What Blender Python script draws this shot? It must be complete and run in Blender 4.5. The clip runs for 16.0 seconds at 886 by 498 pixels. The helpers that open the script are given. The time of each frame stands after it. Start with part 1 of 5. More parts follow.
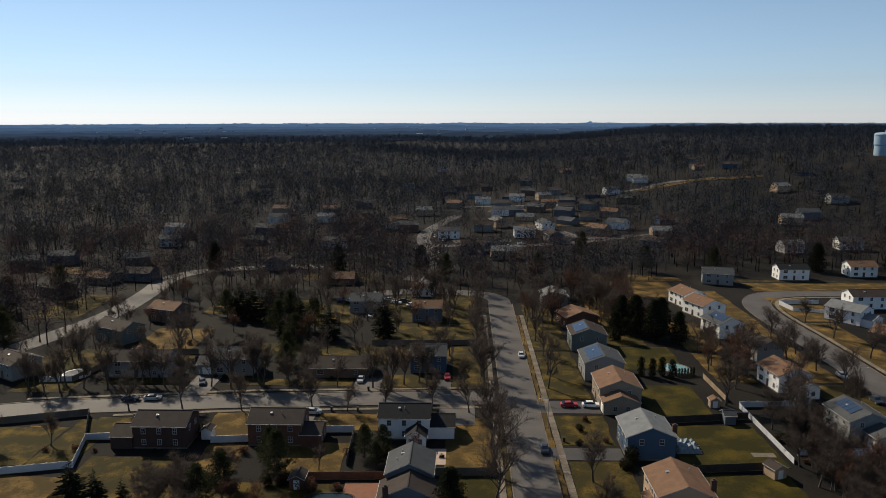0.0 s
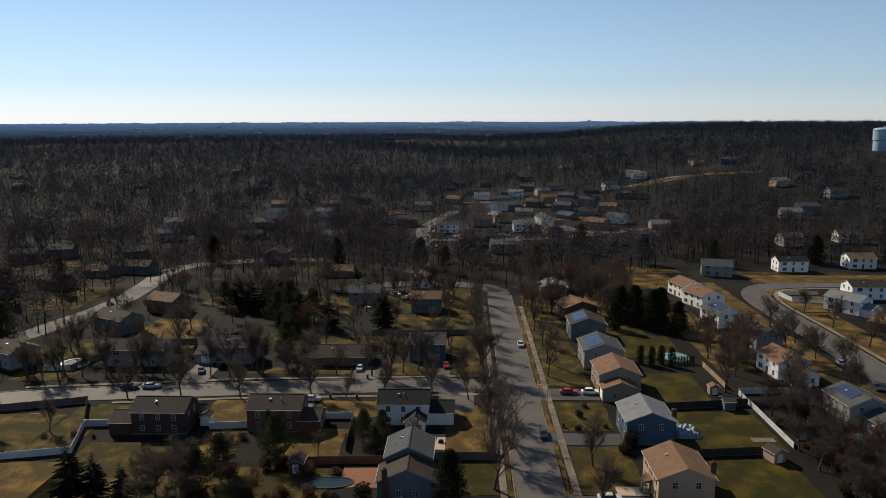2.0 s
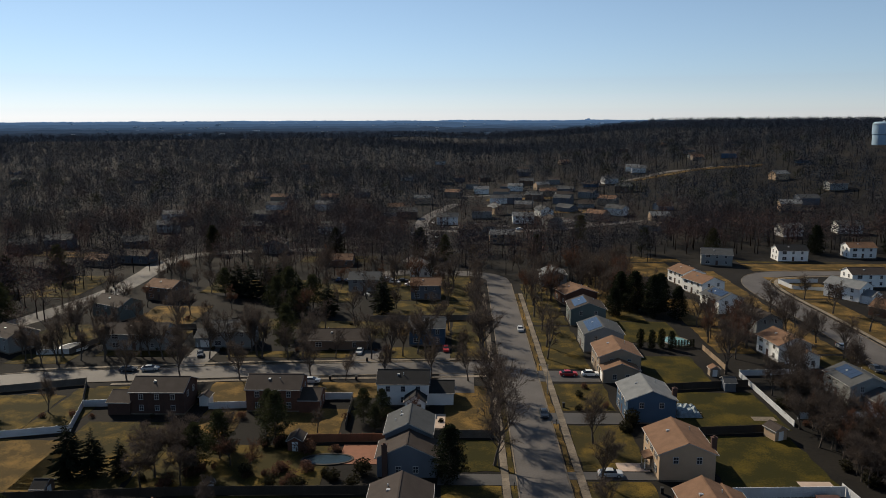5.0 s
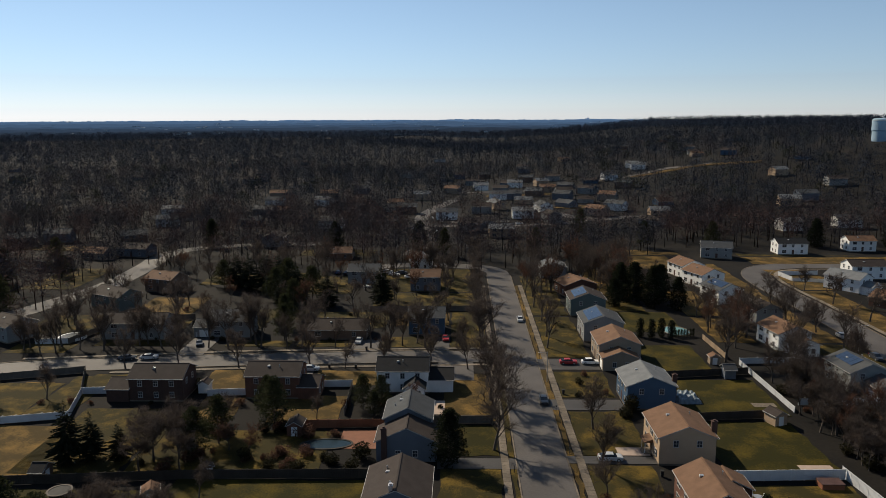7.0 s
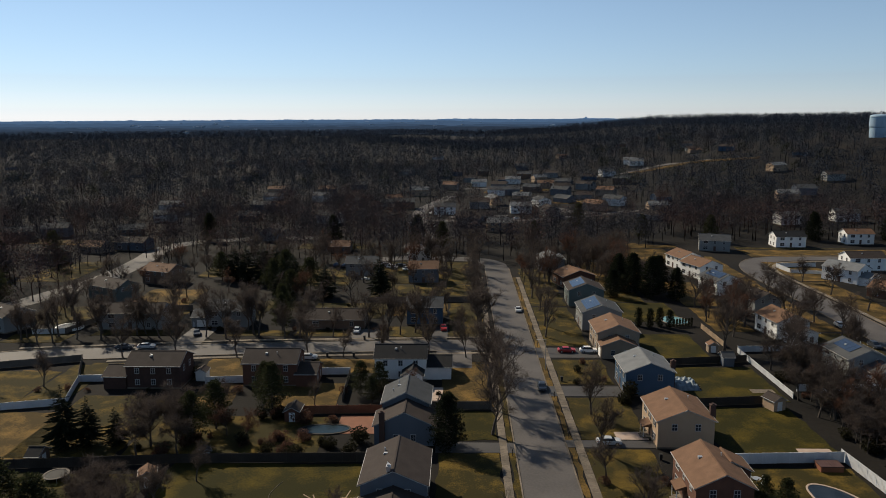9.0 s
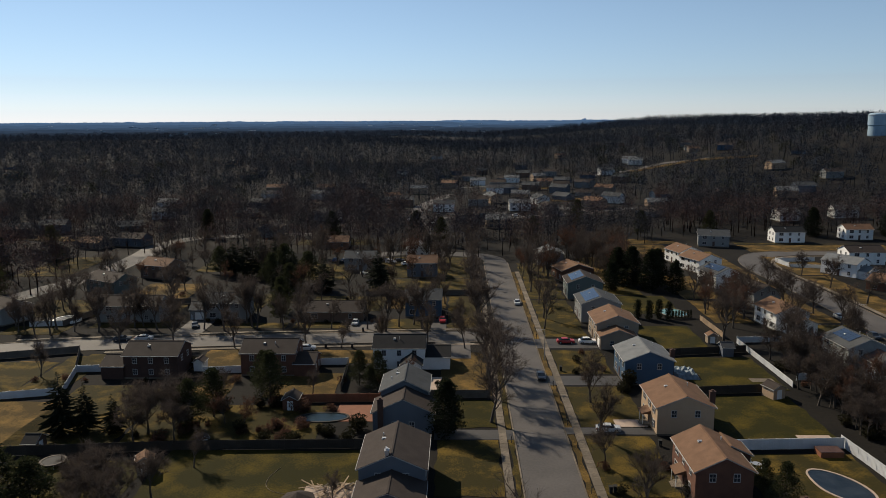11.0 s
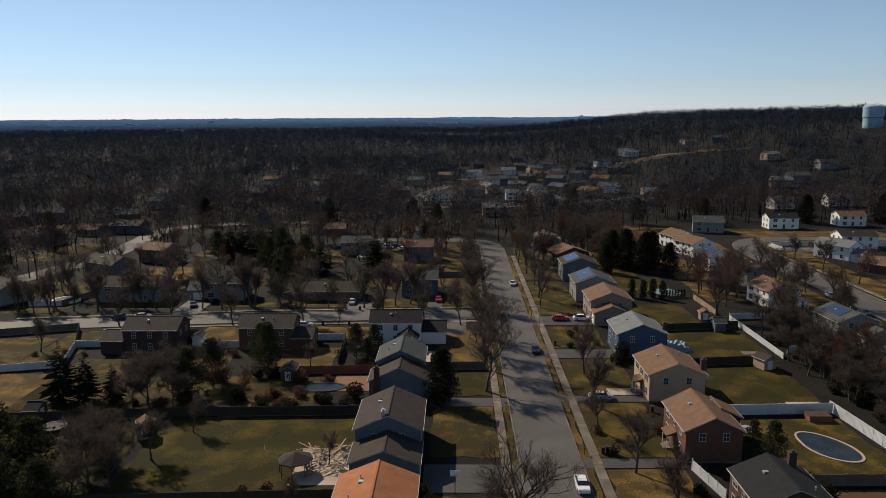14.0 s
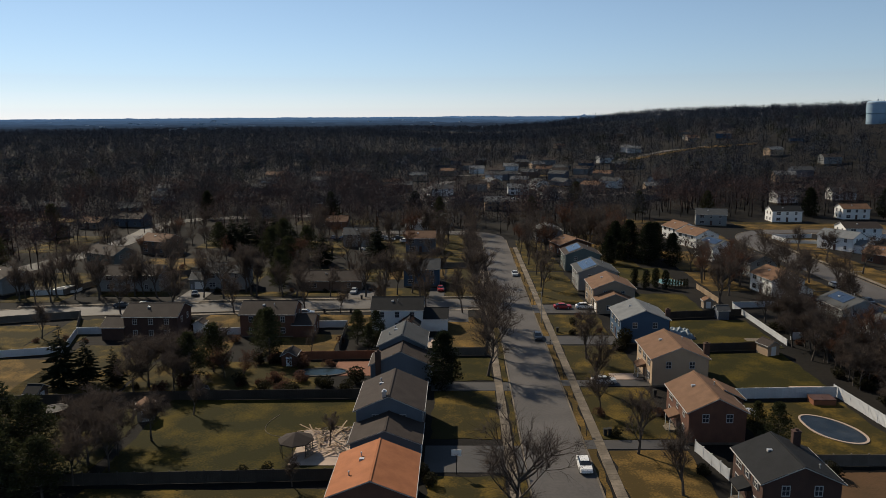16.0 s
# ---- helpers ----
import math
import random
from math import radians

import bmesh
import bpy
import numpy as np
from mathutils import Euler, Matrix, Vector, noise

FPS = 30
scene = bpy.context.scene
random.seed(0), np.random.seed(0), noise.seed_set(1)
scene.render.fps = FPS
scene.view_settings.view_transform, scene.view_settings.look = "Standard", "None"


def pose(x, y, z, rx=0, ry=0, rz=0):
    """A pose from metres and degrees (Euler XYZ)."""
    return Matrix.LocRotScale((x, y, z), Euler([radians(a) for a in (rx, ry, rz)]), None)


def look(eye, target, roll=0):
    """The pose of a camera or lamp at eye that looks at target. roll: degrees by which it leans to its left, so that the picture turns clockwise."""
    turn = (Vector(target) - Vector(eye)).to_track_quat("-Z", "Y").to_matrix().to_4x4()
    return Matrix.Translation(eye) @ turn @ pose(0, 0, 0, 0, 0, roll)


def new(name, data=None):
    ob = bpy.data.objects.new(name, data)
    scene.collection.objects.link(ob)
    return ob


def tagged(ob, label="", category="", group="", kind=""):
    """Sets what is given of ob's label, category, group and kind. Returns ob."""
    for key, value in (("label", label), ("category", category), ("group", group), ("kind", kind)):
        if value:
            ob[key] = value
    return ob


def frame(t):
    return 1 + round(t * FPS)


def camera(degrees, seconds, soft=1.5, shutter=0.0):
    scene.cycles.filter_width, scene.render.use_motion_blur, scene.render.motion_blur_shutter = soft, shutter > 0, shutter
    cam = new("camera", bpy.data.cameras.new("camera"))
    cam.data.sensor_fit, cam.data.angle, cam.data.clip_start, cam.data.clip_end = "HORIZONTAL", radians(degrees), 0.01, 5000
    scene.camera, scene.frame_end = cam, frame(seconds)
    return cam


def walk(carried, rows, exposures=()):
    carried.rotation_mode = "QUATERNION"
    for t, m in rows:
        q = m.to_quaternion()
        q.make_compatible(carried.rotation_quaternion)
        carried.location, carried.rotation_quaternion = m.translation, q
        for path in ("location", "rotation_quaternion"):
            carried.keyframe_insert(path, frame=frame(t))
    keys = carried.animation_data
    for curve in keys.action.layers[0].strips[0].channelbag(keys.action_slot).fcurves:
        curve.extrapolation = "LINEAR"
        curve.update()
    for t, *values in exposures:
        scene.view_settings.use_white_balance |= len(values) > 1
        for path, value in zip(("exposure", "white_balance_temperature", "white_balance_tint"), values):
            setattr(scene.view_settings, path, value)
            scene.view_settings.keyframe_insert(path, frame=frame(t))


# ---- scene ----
cam = camera(62.1, 16.0, soft=0.75)
METRES, EYE, TILT, LEAN, TURN = 25.3, 73.6, -10.1, 0.1, 1.6
ROWS = [
    (0.0, 0.0, 0.0, 0.0, 0.0, 0.0, -0.0),
    (0.5, -0.0009, 0.0029, -0.032, -0.03, -0.01, 0.04),
    (1.0, 0.0024, 0.0049, -0.0636, -0.05, -0.03, 0.05),
    (1.5, 0.0, 0.0065, -0.093, -0.07, -0.04, 0.07),
    (2.0, 0.0009, 0.0103, -0.1252, -0.07, -0.05, 0.08),
    (2.5, -0.0003, 0.0137, -0.1559, -0.1, -0.07, 0.09),
    (3.0, -0.0013, 0.0164, -0.1856, -0.1, -0.07, 0.1),
    (3.5, -0.0023, 0.0196, -0.2153, -0.1, -0.07, 0.1),
    (4.0, -0.0033, 0.0217, -0.2446, -0.11, -0.09, 0.1),
    (6.5, -0.0065, 0.0405, -0.3942, -0.16, -0.12, 0.12),
    (7.0, -0.0047, 0.0429, -0.4244, -0.17, -0.12, 0.13),
    (7.5, -0.0045, 0.0458, -0.4545, -0.21, -0.13, 0.14),
    (8.0, -0.0031, 0.0495, -0.4841, -0.25, -0.13, 0.17),
    (8.5, -0.0028, 0.0517, -0.5123, -0.29, -0.14, 0.18),
    (9.0, -0.0031, 0.0558, -0.542, -0.31, -0.13, 0.19),
    (11.5, -0.0001, 0.0732, -0.6824, -0.43, 0.03, 0.25),
    (12.0, 0.0002, 0.0636, -0.7141, -0.49, 0.01, 0.24),
    (12.5, 0.0021, 0.0426, -0.7495, -0.55, -0.05, 0.25),
    (13.0, 0.0056, 0.0166, -0.7882, -0.58, -0.09, 0.29),
    (13.5, 0.0076, -0.0036, -0.824, -0.6, -0.22, 0.31),
    (14.0, 0.0124, -0.0069, -0.8538, -0.6, -0.16, 0.33),
    (14.5, 0.0157, -0.0009, -0.8824, -0.55, -0.11, 0.34),
    (15.0, 0.016, 0.0066, -0.9126, -0.52, -0.09, 0.32),
    (15.5, 0.0163, 0.0127, -0.9414, -0.46, -0.15, 0.36),
    (16.0, 0.0179, 0.017, -0.9713, -0.41, -0.19, 0.33),
]
STOPS, KELVIN = 0.77, 5550.0
walk(cam, [(t, pose(0, 0, EYE, TILT, LEAN, TURN) @ pose(METRES * x, METRES * y, METRES * z, 90 + pitch, roll, yaw)) for t, x, y, z, yaw, pitch, roll in ROWS],
     exposures=[(0.0, STOPS, KELVIN, 13.0), (16.0, STOPS - 0.09, KELVIN, 13.0)])

# ---- world and sun ----
SUN_EL, SUN_AZ = 36.0, -41.0  # degrees above the horizon, degrees clockwise from +y
world = bpy.data.worlds.new("sky")
scene.world = world
world.use_nodes = True
wn = world.node_tree.nodes
sky = wn.new("ShaderNodeTexSky")
sky.sky_type, sky.sun_disc = "NISHITA", False
sky.sun_elevation, sky.sun_rotation = radians(SUN_EL), radians(SUN_AZ)
sky.air_density, sky.dust_density, sky.ozone_density, sky.altitude = 0.9, 0.05, 1.8, 800.0
wn["Background"].inputs["Strength"].default_value = 0.047
tint = wn.new("ShaderNodeHueSaturation")
tint.inputs["Saturation"].default_value, tint.inputs["Hue"].default_value = 0.7, 0.48
world.node_tree.links.new(sky.outputs[0], tint.inputs["Color"])
world.node_tree.links.new(tint.outputs[0], wn["Background"].inputs["Color"])
sun = new("sun", bpy.data.lights.new("sun", "SUN"))
sun.data.energy, sun.data.angle, sun.data.color = 3.55, radians(0.53), (1.0, 0.8, 0.51)
_e, _a = radians(SUN_EL), radians(SUN_AZ)
sun.matrix_world = look((0, 0, 200), (-math.sin(_a) * math.cos(_e) * 100, -math.cos(_a) * math.cos(_e) * 100, 200 - math.sin(_e) * 100))


# ---- materials ----
def mat(name, colour, rough=0.8, second=None, scale=1.0, amount=0.5, bump=0.0, metal=0.0, vary=0.0, island=0.0, fine=12.0, stretch=(1, 1, 1), spec=0.3):
    """Colour mixed with a second one by noise at two sizes; vary: by object; island: by loose piece."""
    m = bpy.data.materials.new(name)
    m.use_nodes = True
    nt = m.node_tree
    b = nt.nodes["Principled BSDF"]
    b.inputs["Roughness"].default_value, b.inputs["Metallic"].default_value = rough, metal
    b.inputs["Specular IOR Level"].default_value = spec
    second = second or tuple(c * 0.6 for c in colour)
    tc, mp = nt.nodes.new("ShaderNodeTexCoord"), nt.nodes.new("ShaderNodeMapping")
    mp.inputs["Scale"].default_value = stretch
    geo = nt.nodes.new("ShaderNodeNewGeometry")
    nt.links.new(geo.outputs["Position"], mp.inputs["Vector"])
    n1, n2 = nt.nodes.new("ShaderNodeTexNoise"), nt.nodes.new("ShaderNodeTexNoise")
    n1.inputs["Scale"].default_value, n1.inputs["Detail"].default_value = scale, 5
    n2.inputs["Scale"].default_value, n2.inputs["Detail"].default_value = scale * fine, 3
    add = nt.nodes.new("ShaderNodeMath")
    add.operation = "MULTIPLY_ADD"
    add.inputs[1].default_value = 0.45
    for n in (n1, n2):
        nt.links.new(mp.outputs[0], n.inputs["Vector"])
    nt.links.new(n2.outputs["Fac"], add.inputs[0])
    nt.links.new(n1.outputs["Fac"], add.inputs[2])
    ramp = nt.nodes.new("ShaderNodeMapRange")
    ramp.inputs["From Min"].default_value, ramp.inputs["From Max"].default_value = 0.5, 0.95
    ramp.inputs["To Max"].default_value = amount * 2
    ramp.clamp = True
    nt.links.new(add.outputs[0], ramp.inputs["Value"])
    mix = nt.nodes.new("ShaderNodeMix")
    mix.data_type = "RGBA"
    mix.inputs["A"].default_value, mix.inputs["B"].default_value = (*colour, 1), (*second, 1)
    nt.links.new(ramp.outputs[0], mix.inputs["Factor"])
    out = mix.outputs["Result"]
    for amt, src in ((vary, "ob"), (island, "isl")):
        if not amt:
            continue
        if src == "ob":
            info = nt.nodes.new("ShaderNodeObjectInfo").outputs["Random"]
        else:
            info = geo.outputs["Random Per Island"]
        mr = nt.nodes.new("ShaderNodeMapRange")
        mr.inputs["To Min"].default_value, mr.inputs["To Max"].default_value = 1 - amt, 1 + amt
        nt.links.new(info, mr.inputs["Value"])
        hsv = nt.nodes.new("ShaderNodeHueSaturation")
        nt.links.new(mr.outputs[0], hsv.inputs["Value"])
        nt.links.new(out, hsv.inputs["Color"])
        out = hsv.outputs["Color"]
    nt.links.new(out, b.inputs["Base Color"])
    if bump:
        bp = nt.nodes.new("ShaderNodeBump")
        bp.inputs["Strength"].default_value, bp.inputs["Distance"].default_value = bump, 0.1
        nt.links.new(n2.outputs["Fac"], bp.inputs["Height"])
        nt.links.new(bp.outputs[0], b.inputs["Normal"])
    return m


def shingle(name, colour):
    return mat(name, colour, 0.85, tuple(c * 0.72 for c in colour), 0.6, 0.5, 0.25, fine=14, spec=0.12)


def siding(name, colour):
    """Lap boards: fine level lines by a wave in z."""
    m = mat(name, colour, 0.65, tuple(c * 0.82 for c in colour), 0.5, 0.4)
    nt = m.node_tree
    b = nt.nodes["Principled BSDF"]
    geo = nt.nodes.new("ShaderNodeNewGeometry")
    wv = nt.nodes.new("ShaderNodeTexWave")
    wv.bands_direction, wv.wave_profile = "Z", "SAW"
    wv.inputs["Scale"].default_value = 1.6
    nt.links.new(geo.outputs["Position"], wv.inputs["Vector"])
    bp = nt.nodes.new("ShaderNodeBump")
    bp.inputs["Strength"].default_value, bp.inputs["Distance"].default_value = 0.5, 0.02
    nt.links.new(wv.outputs["Fac"], bp.inputs["Height"])
    nt.links.new(bp.outputs[0], b.inputs["Normal"])
    return m


# darker than bare litter: shade of the dense twigs is put into the colour
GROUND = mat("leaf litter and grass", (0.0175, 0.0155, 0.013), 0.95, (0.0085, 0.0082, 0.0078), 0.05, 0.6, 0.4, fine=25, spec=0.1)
LAWN = {
    "green": mat("green lawn", (0.072, 0.053, 0.006), 0.95, (0.022, 0.0205, 0.004), 0.16, 0.85, 0.4, fine=20, spec=0.1),
    "tan": mat("winter lawn", (0.18, 0.11, 0.029), 0.95, (0.055, 0.038, 0.012), 0.18, 0.85, 0.4, fine=18, spec=0.1),
    "mixed": mat("patchy lawn", (0.118, 0.078, 0.013), 0.95, (0.03, 0.025, 0.007), 0.2, 0.9, 0.4, fine=18, spec=0.1),
    "dirt": mat("bare soil", (0.093, 0.0527, 0.0279), 0.95, (0.062, 0.0403, 0.0217), 0.2, 0.5, 0.4, fine=15, spec=0.1),
}
ASPHALT = mat("worn asphalt", (0.092, 0.083, 0.077), 0.75, (0.056, 0.051, 0.048), 0.10, 0.55, 0.15, fine=22)
TAR = mat("sealed asphalt", (0.035, 0.0336, 0.0329), 0.7, (0.0525, 0.049, 0.0476), 0.2, 0.5, 0.15, fine=15)
CONCRETE = mat("concrete", (0.19, 0.156, 0.118), 0.85, (0.1, 0.082, 0.06), 0.22, 0.75, 0.15, vary=0.22)
PAVER = mat("pale pavers", (0.4, 0.31, 0.245), 0.85, (0.3, 0.235, 0.19), 0.6, 0.5, 0.2)
WHITE = mat("white paint", (0.72, 0.72, 0.7), 0.55, (0.6, 0.6, 0.58), 0.5, 0.4)
TRIM = mat("aged white trim", (0.42, 0.41, 0.39), 0.6, (0.3, 0.29, 0.28), 0.5, 0.5)
VINYL = mat("white vinyl", (0.527, 0.535, 0.544), 0.45, (0.425, 0.433, 0.442), 0.4, 0.4, vary=0.05)
WOOD_DARK = mat("weathered dark boards", (0.045, 0.0372, 0.03), 0.9, (0.03, 0.0252, 0.0204), 0.5, 0.5, 0.3, vary=0.15)
WOOD_GREY = mat("grey weathered boards", (0.12, 0.105, 0.09), 0.9, (0.084, 0.072, 0.06), 0.5, 0.5, 0.3, vary=0.12)
WOOD_RED = mat("red-brown boards", (0.21, 0.084, 0.042), 0.8, (0.154, 0.063, 0.0315), 0.6, 0.5, 0.2, vary=0.1)
WOOD_PALE = mat("cut timber", (0.336, 0.248, 0.16), 0.85, (0.24, 0.176, 0.112), 0.6, 0.5, 0.2, vary=0.2)
BRICK = mat("brown brick", (0.13, 0.0618, 0.039), 0.9, (0.091, 0.0455, 0.0312), 0.8, 0.5, 0.3)
BRICK_DARK = mat("dark brick", (0.0715, 0.039, 0.0292), 0.9, (0.0488, 0.0292, 0.0234), 0.8, 0.5, 0.3)
METAL = mat("galvanised metal", (0.5, 0.5, 0.5), 0.45, (0.4, 0.4, 0.4), 1.0, 0.4, metal=0.7)
BLACK = mat("black rubber", (0.02, 0.02, 0.02), 0.8)
DOOR = mat("dark door", (0.09, 0.05, 0.04), 0.5)
PANEL = mat("solar cells", (0.03, 0.045, 0.085), 0.12, (0.025, 0.04, 0.07), 0.8, 0.4, spec=0.6)
WATER = mat("pool water", (0.015, 0.028, 0.034), 0.25, (0.01, 0.02, 0.024), 0.4, 0.5, 0.3, spec=0.25)
COVER = mat("pool cover", (0.012, 0.02, 0.032), 0.3, (0.03, 0.04, 0.055), 0.5, 0.5, 0.6, spec=0.12)
BARK = mat("grey-brown bark", (0.085, 0.069, 0.056), 0.95, (0.05, 0.041, 0.034), 1.5, 0.5, 0.3)
TWIG = mat("bare twigs", (0.095, 0.076, 0.064), 0.95, (0.058, 0.047, 0.041), 0.4, 0.5, island=0.3, spec=0.1)
TWIG_RED = mat("budding red twigs", (0.11, 0.058, 0.038), 0.95, (0.07, 0.04, 0.028), 0.4, 0.5, island=0.3, spec=0.1)
NEEDLE = mat("dark conifer needles", (0.018, 0.0216, 0.0108), 0.9, (0.012, 0.0156, 0.0084), 0.6, 0.5, island=0.2, spec=0.1)
PINE = mat("pine needles", (0.0358, 0.039, 0.0169), 0.9, (0.026, 0.0299, 0.013), 0.6, 0.5, island=0.2, spec=0.1)
SHRUB = mat("evergreen shrub leaves", (0.027, 0.024, 0.012), 0.9, (0.018, 0.018, 0.0096), 0.8, 0.5, island=0.2, spec=0.1)
WOODS_RED = mat("reddish bare woods", (0.07, 0.044, 0.042), 0.95, (0.047, 0.032, 0.032), 0.02, 0.6, island=0.12, fine=9, spec=0.05)
# bare woods with blue haze put into the colour, most in the far pair
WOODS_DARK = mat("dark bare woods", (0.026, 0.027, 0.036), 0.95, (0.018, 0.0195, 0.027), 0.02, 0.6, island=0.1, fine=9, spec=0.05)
WOODS_HAZE_DARK = mat("dark far bare woods", (0.019, 0.026, 0.042), 0.95, (0.014, 0.02, 0.033), 0.02, 0.6, island=0.08, fine=9, spec=0.05)
WOODS_HAZE = mat("grey far bare woods", (0.027, 0.035, 0.054), 0.95, (0.02, 0.027, 0.043), 0.004, 0.6, island=0.08, fine=9, spec=0.05)
WOODS = mat("far bare woods", (0.046, 0.042, 0.049), 0.95, (0.032, 0.03, 0.037), 0.006, 0.6, island=0.12, fine=9, spec=0.05)
WOODS_EVERGREEN = mat("far evergreen crowns", (0.02, 0.026, 0.016), 0.95, (0.014, 0.018, 0.012), 0.05, 0.6, island=0.2, fine=9, spec=0.05)


def let_through(m, share):
    """Fine twigs and needles pass on part of the light that falls on them."""
    nt = m.node_tree
    b, out = nt.nodes["Principled BSDF"], nt.nodes["Material Output"]
    tr, mx = nt.nodes.new("ShaderNodeBsdfTranslucent"), nt.nodes.new("ShaderNodeMixShader")
    nt.links.new(b.inputs["Base Color"].links[0].from_socket, tr.inputs["Color"])
    mx.inputs[0].default_value = share
    nt.links.new(b.outputs[0], mx.inputs[1])
    nt.links.new(tr.outputs[0], mx.inputs[2])
    nt.links.new(mx.outputs[0], out.inputs["Surface"])


for m in (WOODS, WOODS_RED, WOODS_DARK, WOODS_HAZE, WOODS_HAZE_DARK):
    let_through(m, 0.08)
for m in (TWIG, TWIG_RED, NEEDLE, PINE, SHRUB):
    let_through(m, 0.35)


def glass(name, colour):
    m = bpy.data.materials.new(name)
    m.use_nodes = True
    b = m.node_tree.nodes["Principled BSDF"]
    b.inputs["Base Color"].default_value = (*colour, 1)
    b.inputs["Roughness"].default_value, b.inputs["Specular IOR Level"].default_value = 0.06, 0.7
    return m


PANE = glass("window glass", (0.03, 0.035, 0.045))
CARGLASS = glass("car glass", (0.02, 0.024, 0.03))


# ---- mesh helpers ----
def box(bm, x0, x1, y0, y1, z0, z1, m=None):
    vs = [bm.verts.new((x, y, z)) for z in (z0, z1) for x, y in ((x0, y0), (x1, y0), (x1, y1), (x0, y1))]
    if m:
        for v in vs:
            v.co = m @ v.co
    for f in ((3, 2, 1, 0), (4, 5, 6, 7), (0, 1, 5, 4), (1, 2, 6, 5), (2, 3, 7, 6), (3, 0, 4, 7)):
        bm.faces.new([vs[i] for i in f])
    return vs


def prism(bm, ring, z0, z1):
    """An upright prism over a ring of (x, y), counter-clockwise."""
    a, b = [bm.verts.new((x, y, z0)) for x, y in ring], [bm.verts.new((x, y, z1)) for x, y in ring]
    n = len(ring)
    bm.faces.new(a[::-1]), bm.faces.new(b)
    for i in range(n):
        bm.faces.new((a[i], a[(i + 1) % n], b[(i + 1) % n], b[i]))


def cyl(bm, x, y, z0, z1, r0, r1=None, n=12):
    r1 = r0 if r1 is None else r1
    a = [bm.verts.new((x + r0 * math.cos(k * math.tau / n), y + r0 * math.sin(k * math.tau / n), z0)) for k in range(n)]
    b = [bm.verts.new((x + r1 * math.cos(k * math.tau / n), y + r1 * math.sin(k * math.tau / n), z1)) for k in range(n)]
    bm.faces.new(a[::-1]), bm.faces.new(b)
    for i in range(n):
        bm.faces.new((a[i], a[(i + 1) % n], b[(i + 1) % n], b[i]))


def to_mesh(name, bm, material):
    me = bpy.data.meshes.new(name)
    bm.to_mesh(me)
    bm.free()
    me.materials.append(material)
    return me


def part(name, bm, material, parent=None, label=""):
    me = bm if isinstance(bm, bpy.types.Mesh) else to_mesh(name, bm, material)
    ob = new(name, me)
    ob.parent = parent
    return tagged(ob, label) if label else ob


def slab(name, x0, x1, y0, y1, z, material, label, category, h=0.3, kind="structure"):
    bm = bmesh.new()
    box(bm, x0, x1, y0, y1, z - h, z)
    return tagged(part(name, bm, material), label, category, kind=kind)


# ---- terrain ----
def smooth(t):
    t = min(max(t, 0.0), 1.0)
    return t * t * (3 - 2 * t)


def H(x, y):
    """Height of the ground: level streets, a hill ahead to the east, gentle far rise."""
    return 43.5 * smooth(x / 460) * smooth((y - 320) / 400) * (1 - smooth((y - 1500) / 1100)) + 18 * smooth((math.hypot(x, y) - 2500) / 2000) + 5 * smooth((y - 500) / 400) * smooth((400 - abs(x)) / 300) * math.sin(x * 0.012 + y * 0.007)


def steps(lo, hi, mid0, mid1, fine, grow):
    vals = list(np.arange(mid0, mid1 + 0.1, fine))
    s, v = fine, mid1
    while v < hi:
        s *= grow
        v += s
        vals.append(min(v, hi))
    s, v = fine, mid0
    while v > lo:
        s *= grow
        v -= s
        vals.insert(0, max(v, lo))
    return vals


xs, ys = steps(-4800, 4800, -200, 500, 25, 1.12), steps(-1500, 4850, 0, 1000, 25, 1.12)
verts = [(x, y, H(x, y)) for y in ys for x in xs]
nx = len(xs)
faces = [(j * nx + i, j * nx + i + 1, (j + 1) * nx + i + 1, (j + 1) * nx + i) for j in range(len(ys) - 1) for i in range(nx - 1)]
me = bpy.data.meshes.new("ground")
me.from_pydata(verts, [], faces)
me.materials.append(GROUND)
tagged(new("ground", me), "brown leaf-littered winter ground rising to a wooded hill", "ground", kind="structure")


def ribbon(name, pts, width, z, material, label, category, h=0.25, off=0.0):
    """A strip of even width along a smooth line of points, laid on the ground."""
    P = [Vector((x, y, 0)) for x, y in pts]
    line = []
    for i in range(len(P) - 1):
        p0, p1, p2, p3 = P[max(i - 1, 0)], P[i], P[i + 1], P[min(i + 2, len(P) - 1)]
        for k in range(8):
            t = k / 8
            line.append(0.5 * (2 * p1 + (p2 - p0) * t + (2 * p0 - 5 * p1 + 4 * p2 - p3) * t * t + (3 * p1 - p0 - 3 * p2 + p3) * t ** 3))
    line.append(P[-1])
    bm = bmesh.new()
    prev = None
    for i, p in enumerate(line):
        d = (line[min(i + 1, len(line) - 1)] - line[max(i - 1, 0)]).normalized()
        n = Vector((-d.y, d.x, 0))
        row = []
        for s, zz in ((1, z), (-1, z), (-1, z - h), (1, z - h)):
            q = p + n * (off + s * width / 2)
            row.append(bm.verts.new((q.x, q.y, H(q.x, q.y) + zz)))
        if prev:
            for k in range(4):
                bm.faces.new((prev[k], prev[(k + 1) % 4], row[(k + 1) % 4], row[k]))
        prev = row
    bmesh.ops.recalc_face_normals(bm, faces=bm.faces)
    return tagged(part(name, bm, material), label, category, kind="structure")


